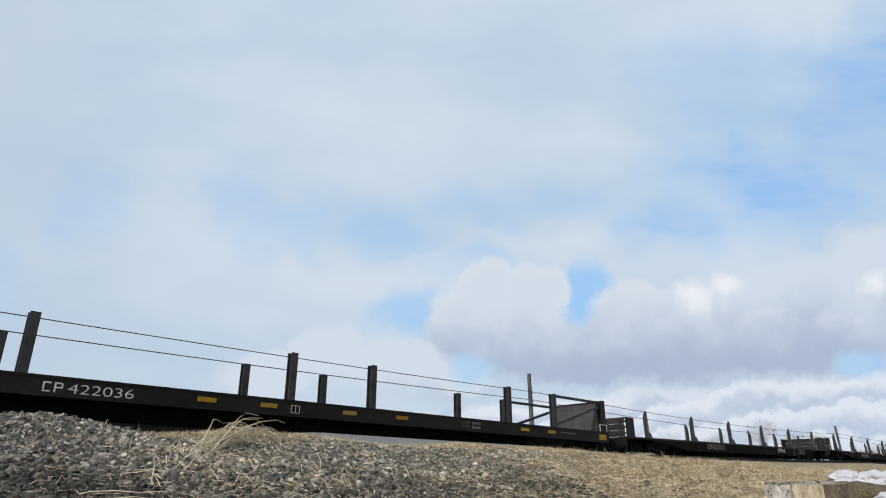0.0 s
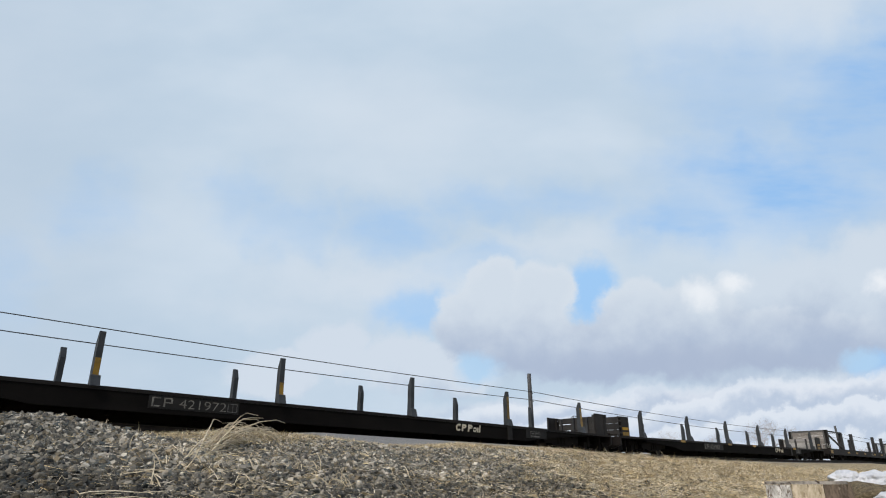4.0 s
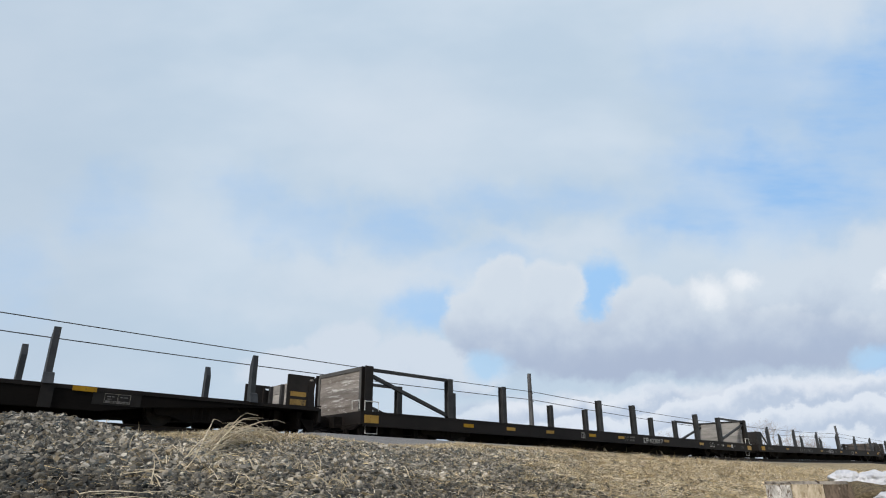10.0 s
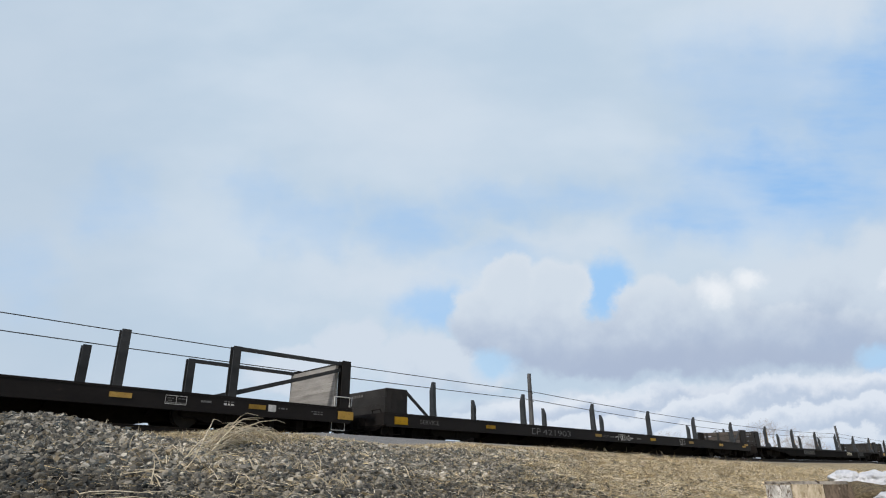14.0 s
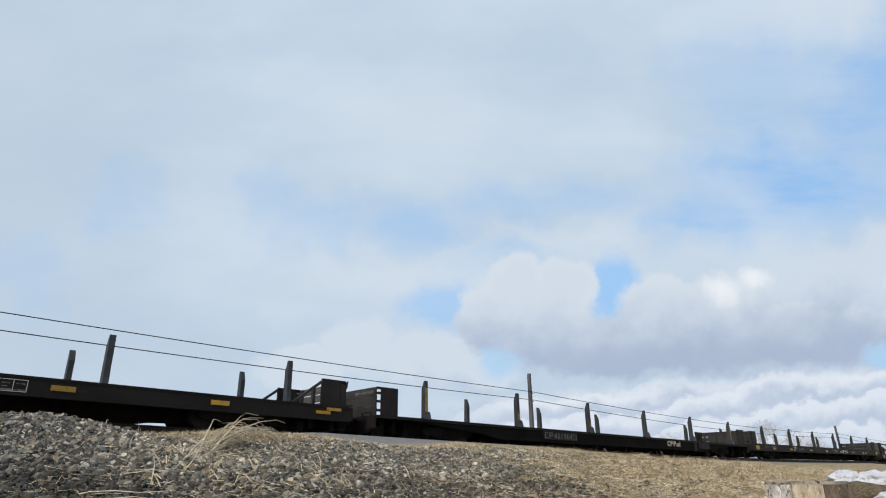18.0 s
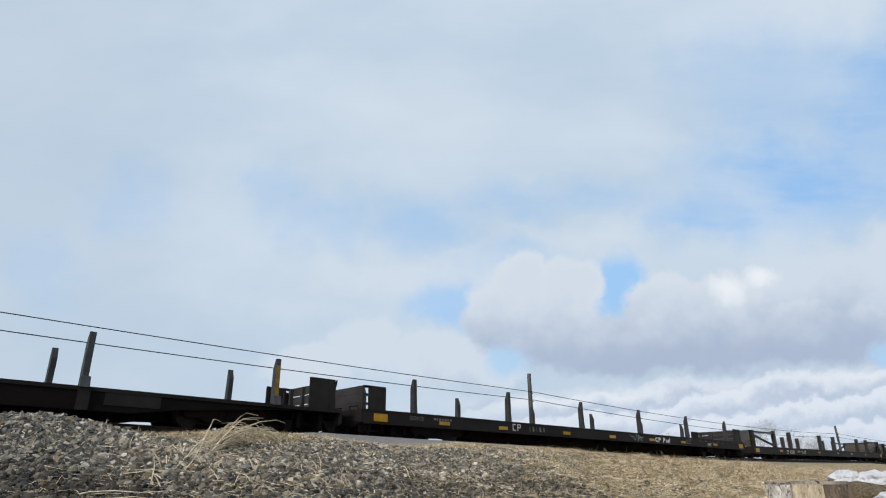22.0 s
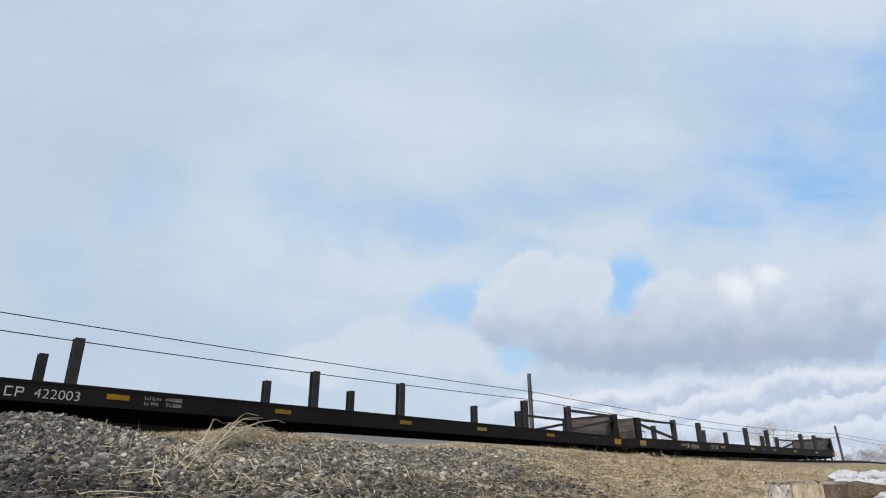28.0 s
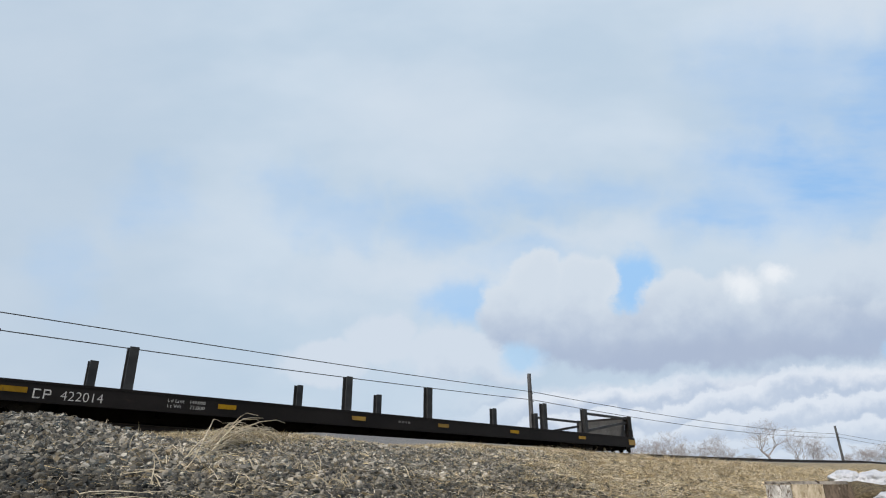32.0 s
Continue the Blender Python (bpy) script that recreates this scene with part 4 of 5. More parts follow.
def pen_car(center, deck, top, walls, posts, labels, band=False, yellow_posts=(), brake=False, wing_marks=(), gaps=(0.012, 0.035), solid=False, front_mark=None):
    """A flat car with tapered stakes and a low boxed pen at each end. walls: materials of the end walls."""
    half, wing_top = 13.36, 1.49
    car = thing("flat_car", labels, "railway car", pose(center, TRACK_Y, RAIL), "flat cars of the train")
    underframe(car, half, deck, 0.40, M["sill"], band)
    for i, x in enumerate((-11.36, -6.82, -2.27, 2.27, 6.82, 11.36)):
        for y, turn in ((-1.22, 0), (1.22, 180)):
            p = part("stake", shared("post:%.2f%s" % (top - deck, posts.name), lambda: post_mesh(top - deck, not band), posts), None, car, at=pose(x + random.uniform(-0.03, 0.03) - (0.13 if y > 0 else 0), y, deck + 0.01, random.uniform(-1, 1), 0, turn))
            for k, share in yellow_posts:
                if y < 0 and i == k:
                    q = (top - deck) * share
                    part("painted_stripe", prism(bmesh.new(), [(-0.104, 0.02), (-0.101, 0.02), (-0.076, 0.3), (-0.076 + 0.02 * (q - 0.3) / (top - deck - 0.3), q), (-0.080 + 0.02 * (q - 0.3) / (top - deck - 0.3), q), (-0.080, 0.3)], "x", -0.06, 0.06), M["ochre"], p, "worn yellow paint")
            if not band and i == 4:
                part("stake_plate", box(bmesh.new(), x - 0.12, x + 0.12, *sorted((math.copysign(1.342, y), math.copysign(1.37, y))), deck - 0.48, deck + 0.005), M["plate"], car)
    for s, mat, gap in zip((-1, 1), walls, gaps):
        xw = s * (half - (0.03 if s < 0 else 0.13))
        n, h = 3, (wing_top - deck) / 3
        gap = 0.002 if band and s < 0 else gap
        for i in range(n):
            part("board", box(bmesh.new(), xw - 0.03, xw + 0.03, -1.24 if s < 0 else -1.18, 1.24, deck + h * i + gap, deck + h * (i + 1)), mat, car, at=pose(s * random.uniform(-0.006, 0.006), 0, 0))
        for y in (-1.0, -0.35, 0.35, 1.0):
            part("wall_post", box(bmesh.new(), *sorted((xw - s * 0.033, xw - s * 0.13)), y - 0.05, y + 0.05, deck - 0.004, wing_top - 0.02), M["stake"], car)
        for y in (-1.22, 1.22):
            o = math.copysign(1.0, y)
            w0, w1 = (0.24, 0.82) if s < 0 else (0.22, 0.80)
            bm = box(bmesh.new(), *sorted((xw - s * w0, xw - s * w1)), y - 0.03, y + 0.03, deck - 0.004, wing_top + 0.02)
            for xe in (xw - s * w0, xw - s * w1):
                box(bm, xe - 0.03, xe + 0.03, y - o * 0.03 - 0.05, y - o * 0.03 + 0.0, deck, wing_top + 0.015)
            part("wing_panel", bm, M["dark_steel"], car)
            for z in (deck + 0.12, deck + 0.38, deck + 0.62, wing_top - 0.05):
                part("wing_strut", box(bmesh.new(), *sorted((xw - s * 0.02, xw - s * w0)), y - 0.03, y + 0.03, z, z + 0.07), M["dark_steel"], car)
            if s > 0:
                worn = [(xw - w0 + 0.031, deck), (xw + 0.02, deck), (xw + 0.01, deck + 0.22), (xw - 0.015, deck + 0.45), (xw + 0.02, wing_top - 0.12), (xw - w0 + 0.031, wing_top - 0.10)]
                part("corner_plate", prism(bmesh.new(), worn, "y", y - 0.036, y + 0.036), M["dark_steel"], car)
                part("wall_cap", prism(bmesh.new(), [(xw - 0.05, wing_top - 0.14), (xw + 0.032, wing_top - 0.16), (xw + 0.055, wing_top + 0.03)], "y", y - 0.03, y + 0.03), M["dark_steel"], car)
            elif solid:
                part("corner_plate", box(bmesh.new(), *sorted((xw - s * 0.031, xw - s * 0.209)), y - (0.034 if band else 0.015), y + (0.034 if band else 0.015), deck, wing_top - 0.025), M["dark_steel"] if band else M["under"], car)
            if solid and band:
                part("corner_brace", beam(bmesh.new(), (xw - s * w1, y, wing_top - 0.05), (xw - s * 1.7, y, deck), 0.07, 0.07), M["stake"], car)
        if s in wing_marks:
            # The lower mark's shade is put into its colour, the duller ochre.
            for z, tall, mat_mark in ((deck + 0.04, 0.15, M["ochre"]), (deck + 0.27, 0.12, M["yellow"])):
                part("reflector", box(bmesh.new(), *sorted((xw - s * (w0 + 0.04), xw - s * (w1 - 0.06))), -1.258, -1.252, z, z + tall), mat_mark, car)
        grab_iron(car, (s * (half + 0.09), -1.2, deck - 0.02), (s * (half + 0.09), -0.8, deck - 0.02), (s * 0.05, 0, 0.1), M["under"])
        if s < 0 and front_mark is not None:
            for k, w in enumerate((0.09, 0.09, 0.05, 0.08, 0.07, 0.08, 0.07, 0.08)):
                bm = box(bmesh.new(), -half - 0.010, -half - 0.007, front_mark - 0.115 * k - w, front_mark - 0.115 * k, wing_top - 0.17, wing_top - 0.09)
                part("painted_mark", bm, M["faded"], car)
    if brake:
        part("brake_stand", box(bmesh.new(), -half - 0.22, -half - 0.1, 0.62, 0.82, deck - 0.3, wing_top - 0.06), M["dark_steel"], car)
        bm, c = bmesh.new(), Vector((-half - 0.40, 0.72, wing_top - 0.08))
        ring = [c + Vector((0, 0.22 * math.cos(k * math.tau / 20), 0.22 * math.sin(k * math.tau / 20))) for k in range(21)]
        tube(bm, ring, 0.017, 6)
        for k in range(0, 20, 4):
            tube(bm, [c, ring[k]], 0.013, 5)
        disc_pts = [c + Vector((-0.02, 0.07 * math.cos(k), 0.07 * math.sin(k))) for k in (0, 1.2, 2.4, 3.6, 4.8, 6.0)]
        tube(bm, disc_pts, 0.03, 5)
        tube(bm, [c - Vector((0.03, 0, 0)), c + Vector((0.2, 0, -0.05))], 0.028, 8)
        part("brake_wheel", bm, M["stake"], car, "dark iron hand-brake wheel")
        part("brake_rod", tube(bmesh.new(), [(-half - 0.38, 0.72, wing_top - 0.1), (-half - 0.34, 0.72, wing_top - 0.35), (-half - 0.42, 0.72, wing_top - 0.5), (-half - 0.40, 0.72, deck - 0.2)], 0.016, 6), M["stake"], car)
        part("platform", box(bmesh.new(), -half - 0.6, -half - 0.085, -0.5, 1.2, deck - 0.115, deck - 0.06), M["under"], car)
    return car


def reflectors(car, center, deck, near, ends=(), drop=0.25, tall=0.11, face=-1.345):
    for s in near:
        part("reflector", box(bmesh.new(), s - center, s - center + 0.47, face - 0.004, face + 0.002, deck - drop, deck - drop + tall), M["yellow"], car)
    for s in ends:
        part("reflector", box(bmesh.new(), s - center, s - center + 0.52, face - 0.004, face + 0.002, deck - 0.33, deck - 0.11), M["yellow"], car, "large yellow end reflector")


CARS = []


def build_train():
    face = -1.328
    # stake car, grey steel bulkheads
    c, d = 10.2, 0.785
    car = stake_car(c, d, 2.05, (M["panel"], M["panel"]), 2.03, "dark brown flat car with tall steel stakes and grey bulkheads", pale="grabs")
    CARS.append((car, c))
    reflectors(car, c, d, (6.31, 7.96, 10.49, 12.44, 18.27, 19.86, 0.2, -1.8), (23.3,))
    mark_pair(car, 3.08 - c, face, d - 0.33, 0.38, 0.2, M["white"])
    lettering("422036", 0.2, M["white"], car, 3.55 - c, face, d - 0.33, 1.32, label="white painted number")
    lettering("LD LMT", 0.09, M["faded"], car, 15.24 - c, face, d - 0.19, 0.42)
    lettering("LT WT", 0.09, M["faded"], car, 15.24 - c, face, d - 0.32, 0.38)
    bars(car, 15.75 - c, face, d - 0.19, [0.06] * 5, 0.08, M["faded"], 0.025)
    bars(car, 15.75 - c, face, d - 0.32, [0.06] * 5, 0.08, M["faded"], 0.025)
    frame_mark(car, 8.85 - c, face, d - 0.33, 0.26, 0.2, M["white"])
    bars(car, 20.7 - c, face, d - 0.2, [0.08] * 9, 0.04, M["faded"], 0.03)
    # pen car
    c, d = 38.84, 0.67
    car = pen_car(c, d, 1.85, (M["wall"], M["wall"]), M["blue_steel"], "grimy black flat car with yellow-striped stakes and low end pens", yellow_posts=((0, 0.82), (1, 0.5), (2, 0.45), (4, 0.85), (5, 0.8)), brake=True)
    CARS.append((car, c))
    face = -1.322
    part("number_panel", box(bmesh.new(), 33.23 - c, 35.41 - c, face - 0.006, face + 0.003, d - 0.37, d - 0.08), M["plate"], car, "grey-black panel behind the number")
    mark_pair(car, 33.3 - c, face - 0.008, d - 0.33, 0.48, 0.21, M["worn_cream"])
    lettering("421972", 0.205, M["worn_cream"], car, 33.93 - c, face - 0.007, d - 0.33, 1.15, label="cream painted number")
    frame_mark(car, 35.12 - c, face - 0.008, d - 0.33, 0.24, 0.2, M["faded"])
    wordmark(car, 43.0 - c, face, d - 0.32, 1.2, 0.23, M["cream"])
    part("number_panel", box(bmesh.new(), 46.6 - c, 47.8 - c, face - 0.006, face + 0.003, d - 0.37, d - 0.06), M["plate"], car)
    frame_mark(car, 46.85 - c, face - 0.008, d - 0.33, 0.55, 0.2, M["worn_cream"])
    # pen car with a wooden end wall
    c = 66.4
    car = pen_car(c, d, 1.85, (M["wall"], M["wood"]), M["blue_steel"], "grimy black flat car with grey stakes and a plank end wall", wing_marks=(-1, 1), gaps=(0.012, 0.012), solid=True, brake=True)
    CARS.append((car, c))
    reflectors(car, c, d, (58.42, 63.83, 67.17, 73.68), (), 0.1, 0.1)
    part("number_panel", box(bmesh.new(), 60.94 - c, 63.19 - c, face - 0.006, face + 0.003, d - 0.37, d - 0.08), M["plate"], car, "grey-black panel behind the number")
    mark_pair(car, 61.0 - c, face - 0.008, d - 0.33, 0.48, 0.21, M["worn_cream"])
    lettering("421987", 0.205, M["worn_cream"], car, 61.62 - c, face - 0.007, d - 0.33, 1.15, label="cream painted number")
    wordmark(car, 70.6 - c, face, d - 0.32, 1.32, 0.24, M["cream"])
    part("number_panel", box(bmesh.new(), 74.1 - c, 75.1 - c, face - 0.006, face + 0.003, d - 0.34, d - 0.04), M["plate"], car)
    frame_mark(car, 74.33 - c, face - 0.008, d - 0.3, 0.54, 0.2, M["worn_cream"])
    # stake car with plank bulkheads
    c, d = 95.04, 0.76
    face = -1.328
    car = stake_car(c, d, 2.02, (M["darkwood"], M["wood"]), 2.03, "dark brown flat car with tall stakes and weathered plank bulkheads", pale=True)
    CARS.append((car, c))
    reflectors(car, c, d, (85.38, 87.54, 89.81, 92.64, 94.82, 98.78, 102.43, 105.71), (81.3, 108.4))
    mark_pair(car, 96.97 - c, face, d - 0.33, 0.4, 0.2, M["white"])
    lettering("422017", 0.2, M["white"], car, 97.45 - c, face, d - 0.33, 1.24, label="white painted number")
    lettering("Ld Lmt", 0.08, M["faded"], car, 95.35 - c, face, d - 0.18, 0.36)
    lettering("Lt Wt", 0.08, M["faded"], car, 95.35 - c, face, d - 0.31, 0.3)
    bars(car, 95.8 - c, face, d - 0.18, [0.05] * 6, 0.07, M["faded"], 0.02)
    bars(car, 95.8 - c, face, d - 0.31, [0.05] * 5, 0.07, M["faded"], 0.02)
    frame_mark(car, 92.09 - c, face, d - 0.32, 0.26, 0.2, M["white"])
    frame_mark(car, 103.64 - c, face, d - 0.3, 0.5, 0.2, M["white"])
    bars(car, 106.26 - c, face, d - 0.28, [0.22], 0.17, M["white"])
    bars(car, 104.48 - c, face, d - 0.2, [0.26], 0.05, M["faded"])
    for k in range(2):
        bars(car, 105.06 - c, face, d - 0.15 - 0.07 * k, [0.07, 0.05, 0.08], 0.03 + 0.015 * k, M["faded"] if k == 0 else M["white"], 0.03)
        bars(car, 107.55 - c + 0.07 * k, face, d - 0.2 - 0.06 * k, [0.05, 0.1, 0.06, 0.08][k:], 0.026, M["faded"], 0.025)
    bars(car, 106.56 - c, face, d - 0.2, [0.03, 0.1, 0.04], 0.04, M["faded"], 0.04)
    # pen car with a deep side sill
    c, d = 123.5, 0.78
    car = pen_car(c, d, 1.85, (M["wall"], M["inner_wood"]), M["blue_steel"], "dark flat car with sprayed scribble and low end pens", band=True, solid=True, front_mark=0.75)
    CARS.append((car, c))
    reflectors(car, c, d, (121.1, 125.56, 129.32, 132.74, 114.5), (110.45,))
    reflectors(car, c, d, (135.7,), (), 0.24, 0.08)
    reflectors(car, c, d, (136.05,), (), 0.14, 0.08)
    mark_pair(car, 117.0 - c, face, d - 0.33, 0.5, 0.22, M["faded"])
    lettering("421903", 0.2, M["faded"], car, 117.65 - c, face, d - 0.33, 1.75, label="faded white number")
    scrawl(car, 122.85 - c, face, d - 0.38, 0.95, 0.34, M["white"], "dashed", 0.034)
    frame_mark(car, 128.41 - c, face, d - 0.33, 0.5, 0.24, M["white"])
    lettering("SERVICE", 0.13, M["faded"], car, 111.5 - c, face, d - 0.27, 0.8)
    lettering("LD LMT", 0.075, M["faded"], car, 121.7 - c, face, d - 0.24, 0.42)
    bars(car, 122.2 - c, face, d - 0.24, [0.04] * 5, 0.06, M["faded"], 0.03)
    bars(car, 124.4 - c, face, d - 0.24, [0.07, 0.05, 0.06, 0.04], 0.07, M["faded"], 0.03)
    # pen car
    c, d = 151.15, 0.67
    face = -1.322
    car = pen_car(c, d, 1.85, (M["wall"], M["wall"]), M["blue_steel"], "grimy black flat car with yellow-striped stakes and a hand-brake wheel", yellow_posts=((0, 0.82), (1, 0.4), (2, 0.32), (5, 0.85)), brake=True, front_mark=-0.25)
    CARS.append((car, c))
    part("number_panel", box(bmesh.new(), 145.7 - c, 147.85 - c, face - 0.006, face + 0.003, d - 0.37, d - 0.08), M["plate"], car, "grey-black panel behind the number")
    mark_pair(car, 145.78 - c, face - 0.008, d - 0.33, 0.48, 0.21, M["faded"])
    lettering("421964", 0.205, M["worn_cream"], car, 146.35 - c, face - 0.007, d - 0.33, 1.15, label="cream painted number")
    frame_mark(car, 147.57 - c, face - 0.008, d - 0.33, 0.24, 0.2, M["faded"])
    wordmark(car, 155.15 - c, face, d - 0.32, 1.3, 0.24, M["cream"])
    part("number_panel", box(bmesh.new(), 158.4 - c, 159.6 - c, face - 0.006, face + 0.003, d - 0.34, d - 0.04), M["plate"], car)
    # pen car with many reflectors
    c, d = 178.7, 0.82
    face = -1.328
    car = pen_car(c, d, 1.85, (M["wall"], M["wall"]), M["stake"], "dark brown flat car with faded lettering and yellow reflectors", band=True)
    CARS.append((car, c))
    reflectors(car, c, d, (168.33, 171.19, 174.93, 178.2, 181.49, 184.51, 188.08), (165.7, 191.31), 0.3)
    lettering("SERVICE", 0.13, M["faded"], car, 167.1 - c, face, d - 0.22, 0.58)
    bars(car, 168.1 - c, face, d - 0.17, [0.08] * 7, 0.07, M["faded"], 0.04)
    mark_pair(car, 171.95 - c, face, d - 0.3, 0.46, 0.23, M["white"])
    bars(car, 172.9 - c, face, d - 0.28, [0.03, 0.10, 0.03, 0.1, 0.06], 0.16, M["faded"], 0.14)
    wordmark(car, 182.05 - c, face, d - 0.33, 1.3, 0.22, M["white"], 0.12)
    scrawl(car, 180.2 - c, face, d - 0.36, 0.85, 0.33, M["spray"], "crossing", 0.022)
    frame_mark(car, 185.1 - c, face, d - 0.3, 0.5, 0.22, M["faded"])
    scrawl(car, 187.44 - c, face, d - 0.35, 0.44, 0.16, M["white"], "short", 0.03)
    scrawl(car, 186.5 - c, face, d - 0.22, 3.0, 0.16, M["faded"], "faint", 0.022)
    # two stake cars with lower stakes
    c, d = 207.15, 0.66
    car = stake_car(c, d, 1.64, (M["panel"], M["inner_wood"]), 1.54, "black flat car with steel stakes and braced bulkheads", 1.55)
    CARS.append((car, c + 0.12))
    reflectors(car, c, d, (197.28, 200.34, 204.4, 208.6, 212.0, 215.8), (193.5, 220.45))
    mark_pair(car, 198.47 - c, face, d - 0.34, 0.33, 0.19, M["white"])
    lettering("422003", 0.19, M["white"], car, 198.98 - c, face, d - 0.34, 0.84, label="white painted number")
    for k, (a, b) in enumerate((("Ld Lmt", "149,000"), ("Lt Wt", "71,000"))):
        lettering(a, 0.075, M["white"], car, 201.15 - c, face, d - 0.19 - 0.12 * k, 0.36 - 0.06 * k)
        lettering(b, 0.075, M["white"], car, 201.62 - c, face, d - 0.19 - 0.12 * k, 0.36)
    bars(car, 218.8 - c, face, d - 0.16, [0.04] * 7, 0.03, M["faded"], 0.03)
    c = 236.42
    car = stake_car(c, d, 1.62, (M["inner_wood"], M["panel"]), 1.50, "black flat car at the train's tail with braced bulkheads", 1.57)
    CARS.append((car, c))
    reflectors(car, c, d, (226.52, 231.0, 234.98, 238.33, 241.84, 246.0), (222.68, 249.75))
    mark_pair(car, 227.1 - c, face, d - 0.34, 0.33, 0.19, M["white"])
    lettering("422014", 0.19, M["white"], car, 227.6 - c, face, d - 0.34, 0.82, label="white painted number")
    for k, (a, b) in enumerate((("Ld Lmt", "149,000"), ("Lt Wt", "71,000"))):
        lettering(a, 0.075, M["white"], car, 229.8 - c, face, d - 0.19 - 0.12 * k, 0.38 - 0.06 * k)
        lettering(b, 0.075, M["white"], car, 230.32 - c, face, d - 0.19 - 0.12 * k, 0.36)
        bars(car, 225.2 - c, face, d - 0.2, [0.05] * 8, 0.04, M["faded"], 0.02)
    bars(car, 236.7 - c, face, d - 0.22, [0.08, 0.1, 0.05, 0.09], 0.06, M["faded"], 0.05)


build_train()


# ---- the line of poles beyond the track ----
def build_poles():
    attach = []
    for x, lean, tall, arms in ((-28.0, 0.0, 6.8, (5.82, 5.38)), (27.75, -0.4, 5.99, (4.95, 4.52)), (82.0, -6.5, 6.21, (5.31, 4.94)), (137.0, 2.0, 6.8, (5.8, 5.4)), (191.0, 0.0, 6.8, (5.8, 5.4))):
        z0 = float(ground_z(x, 22.0))
        p = thing("utility_pole", "weathered grey wooden pole carrying two wires", "utility pole", pose(x, 22.0, z0 - 0.3, 0, lean, 0), "poles along the railway")
        h = tall - z0 + 0.3
        part("pole", tube(bmesh.new(), [(0, 0, 0), (0.01, 0, h * 0.5), (0, 0, h)], 0.155, 10, 0.105), M["pole"], p)
        drops = [tall - a for a in arms]
        for dz in drops:
            part("insulator", tube(bmesh.new(), [(0, -0.12, h - dz - 0.05), (0, -0.2, h - dz - 0.04), (0, -0.2, h - dz + 0.03)], 0.03, 8), M["pole"], p)
        base = p.matrix_world
        attach.append([base @ Vector((0, -0.2, h - dz + 0.03)) for dz in drops])
    for k in range(2):
        for i in range(len(attach) - 1):
            a, b, sag = attach[i][k], attach[i + 1][k], ((0.34, 0.43), (0.46, 0.53), (0.3, 0.4), (0.3, 0.4))[i][k]
            w = tagged(new("overhead_wire"), "thin dark wire slung between poles", "wire", "wires along the railway")
            pts = [a.lerp(b, j / 24) - Vector((0, 0, sag * 4 * (j / 24) * (1 - j / 24))) for j in range(25)]
            w.matrix_world = Matrix.Translation(a)
            part("wire", tube(bmesh.new(), [q - a for q in pts], 0.017, 5), M["wire"], w)


build_poles()


# ---- far trees, bare in winter ----
def bare_tree(x, y, height, spread, seed, label, twigs=5, lean=0.0, stems=1):
    rnd = random.Random(seed)
    z0 = float(ground_z(x, y))
    t = thing("tree", label, "tree", pose(x, y, z0 - 0.1), "bare trees behind the railway")
    trunk, crown = bmesh.new(), bmesh.new()

    def grow(bm, p, d, length, r, level):
        pts, q = [p], p
        for i in range(3):
            d = (d + Vector((rnd.uniform(-1, 1), rnd.uniform(-1, 1), rnd.uniform(-0.4, 0.7))) * 0.22).normalized()
            q = q + d * (length / 3)
            pts.append(q)
        tube(bm, pts, r, 5 if level < 2 else 3, max(r * 0.55, 0.006))
        if level >= twigs:
            return
        for i in range(3 if level < twigs - 1 else 4):
            start = pts[min(3, 1 + (i + 1) * 3 // 4)] if i else pts[3]
            out = Vector((rnd.uniform(-1, 1), rnd.uniform(-1, 1), rnd.uniform(-0.2, 0.8))).normalized()
            nd = (d * 0.55 + out * spread).normalized()
            grow(crown, start, nd, length * rnd.uniform(0.6, 0.8), max(r * 0.52, 0.0085), level + 1)

    for k in range(stems):
        a = rnd.uniform(0, math.tau)
        foot = Vector((math.cos(a), math.sin(a), 0)) * (0.0 if stems == 1 else rnd.uniform(0.2, 1.6))
        tilt = Vector((lean + foot.x * 0.16, foot.y * 0.16, 1))
        grow(trunk, foot, tilt, height * 0.36 * (1 if stems == 1 else rnd.uniform(0.75, 1.05)), height * (0.026 if stems == 1 else 0.012), 0)
    part("trunk", trunk, M["bark"], t)
    part("crown", crown, M["bark"], t, "fine bare branches")


def build_trees():
    big = "large bare winter tree with spreading branches"
    low = "bare brownish winter tree with fine twigs"
    bare_tree(141.5, 50.3, 13.5, 0.85, 5, big, 6)
    for i, (x, y, h, n) in enumerate(((143.5, 45.5, 11.5, 3), (144.5, 42.6, 9.5, 3), (131.2, 73.0, 12.0, 3), (132.5, 70.3, 12.6, 4), (134.3, 66.8, 11.0, 3), (136.0, 63.3, 10.6, 3), (137.2, 60.8, 10.4, 4), (129.7, 76.0, 10.6, 3), (138.8, 57.0, 7.0, 2),
                                      (146.5, 38.7, 7.6, 2), (146.0, 35.5, 9.6, 4), (147.0, 32.5, 10.4, 4), (148.0, 29.5, 9.8, 4), (140.0, 54.2, 6.4, 2))):
        bare_tree(x, y, h * (0.85 if y > 40 else 0.7), 0.8, 20 + i, low, 5, 0.0, n + 1)


build_trees()


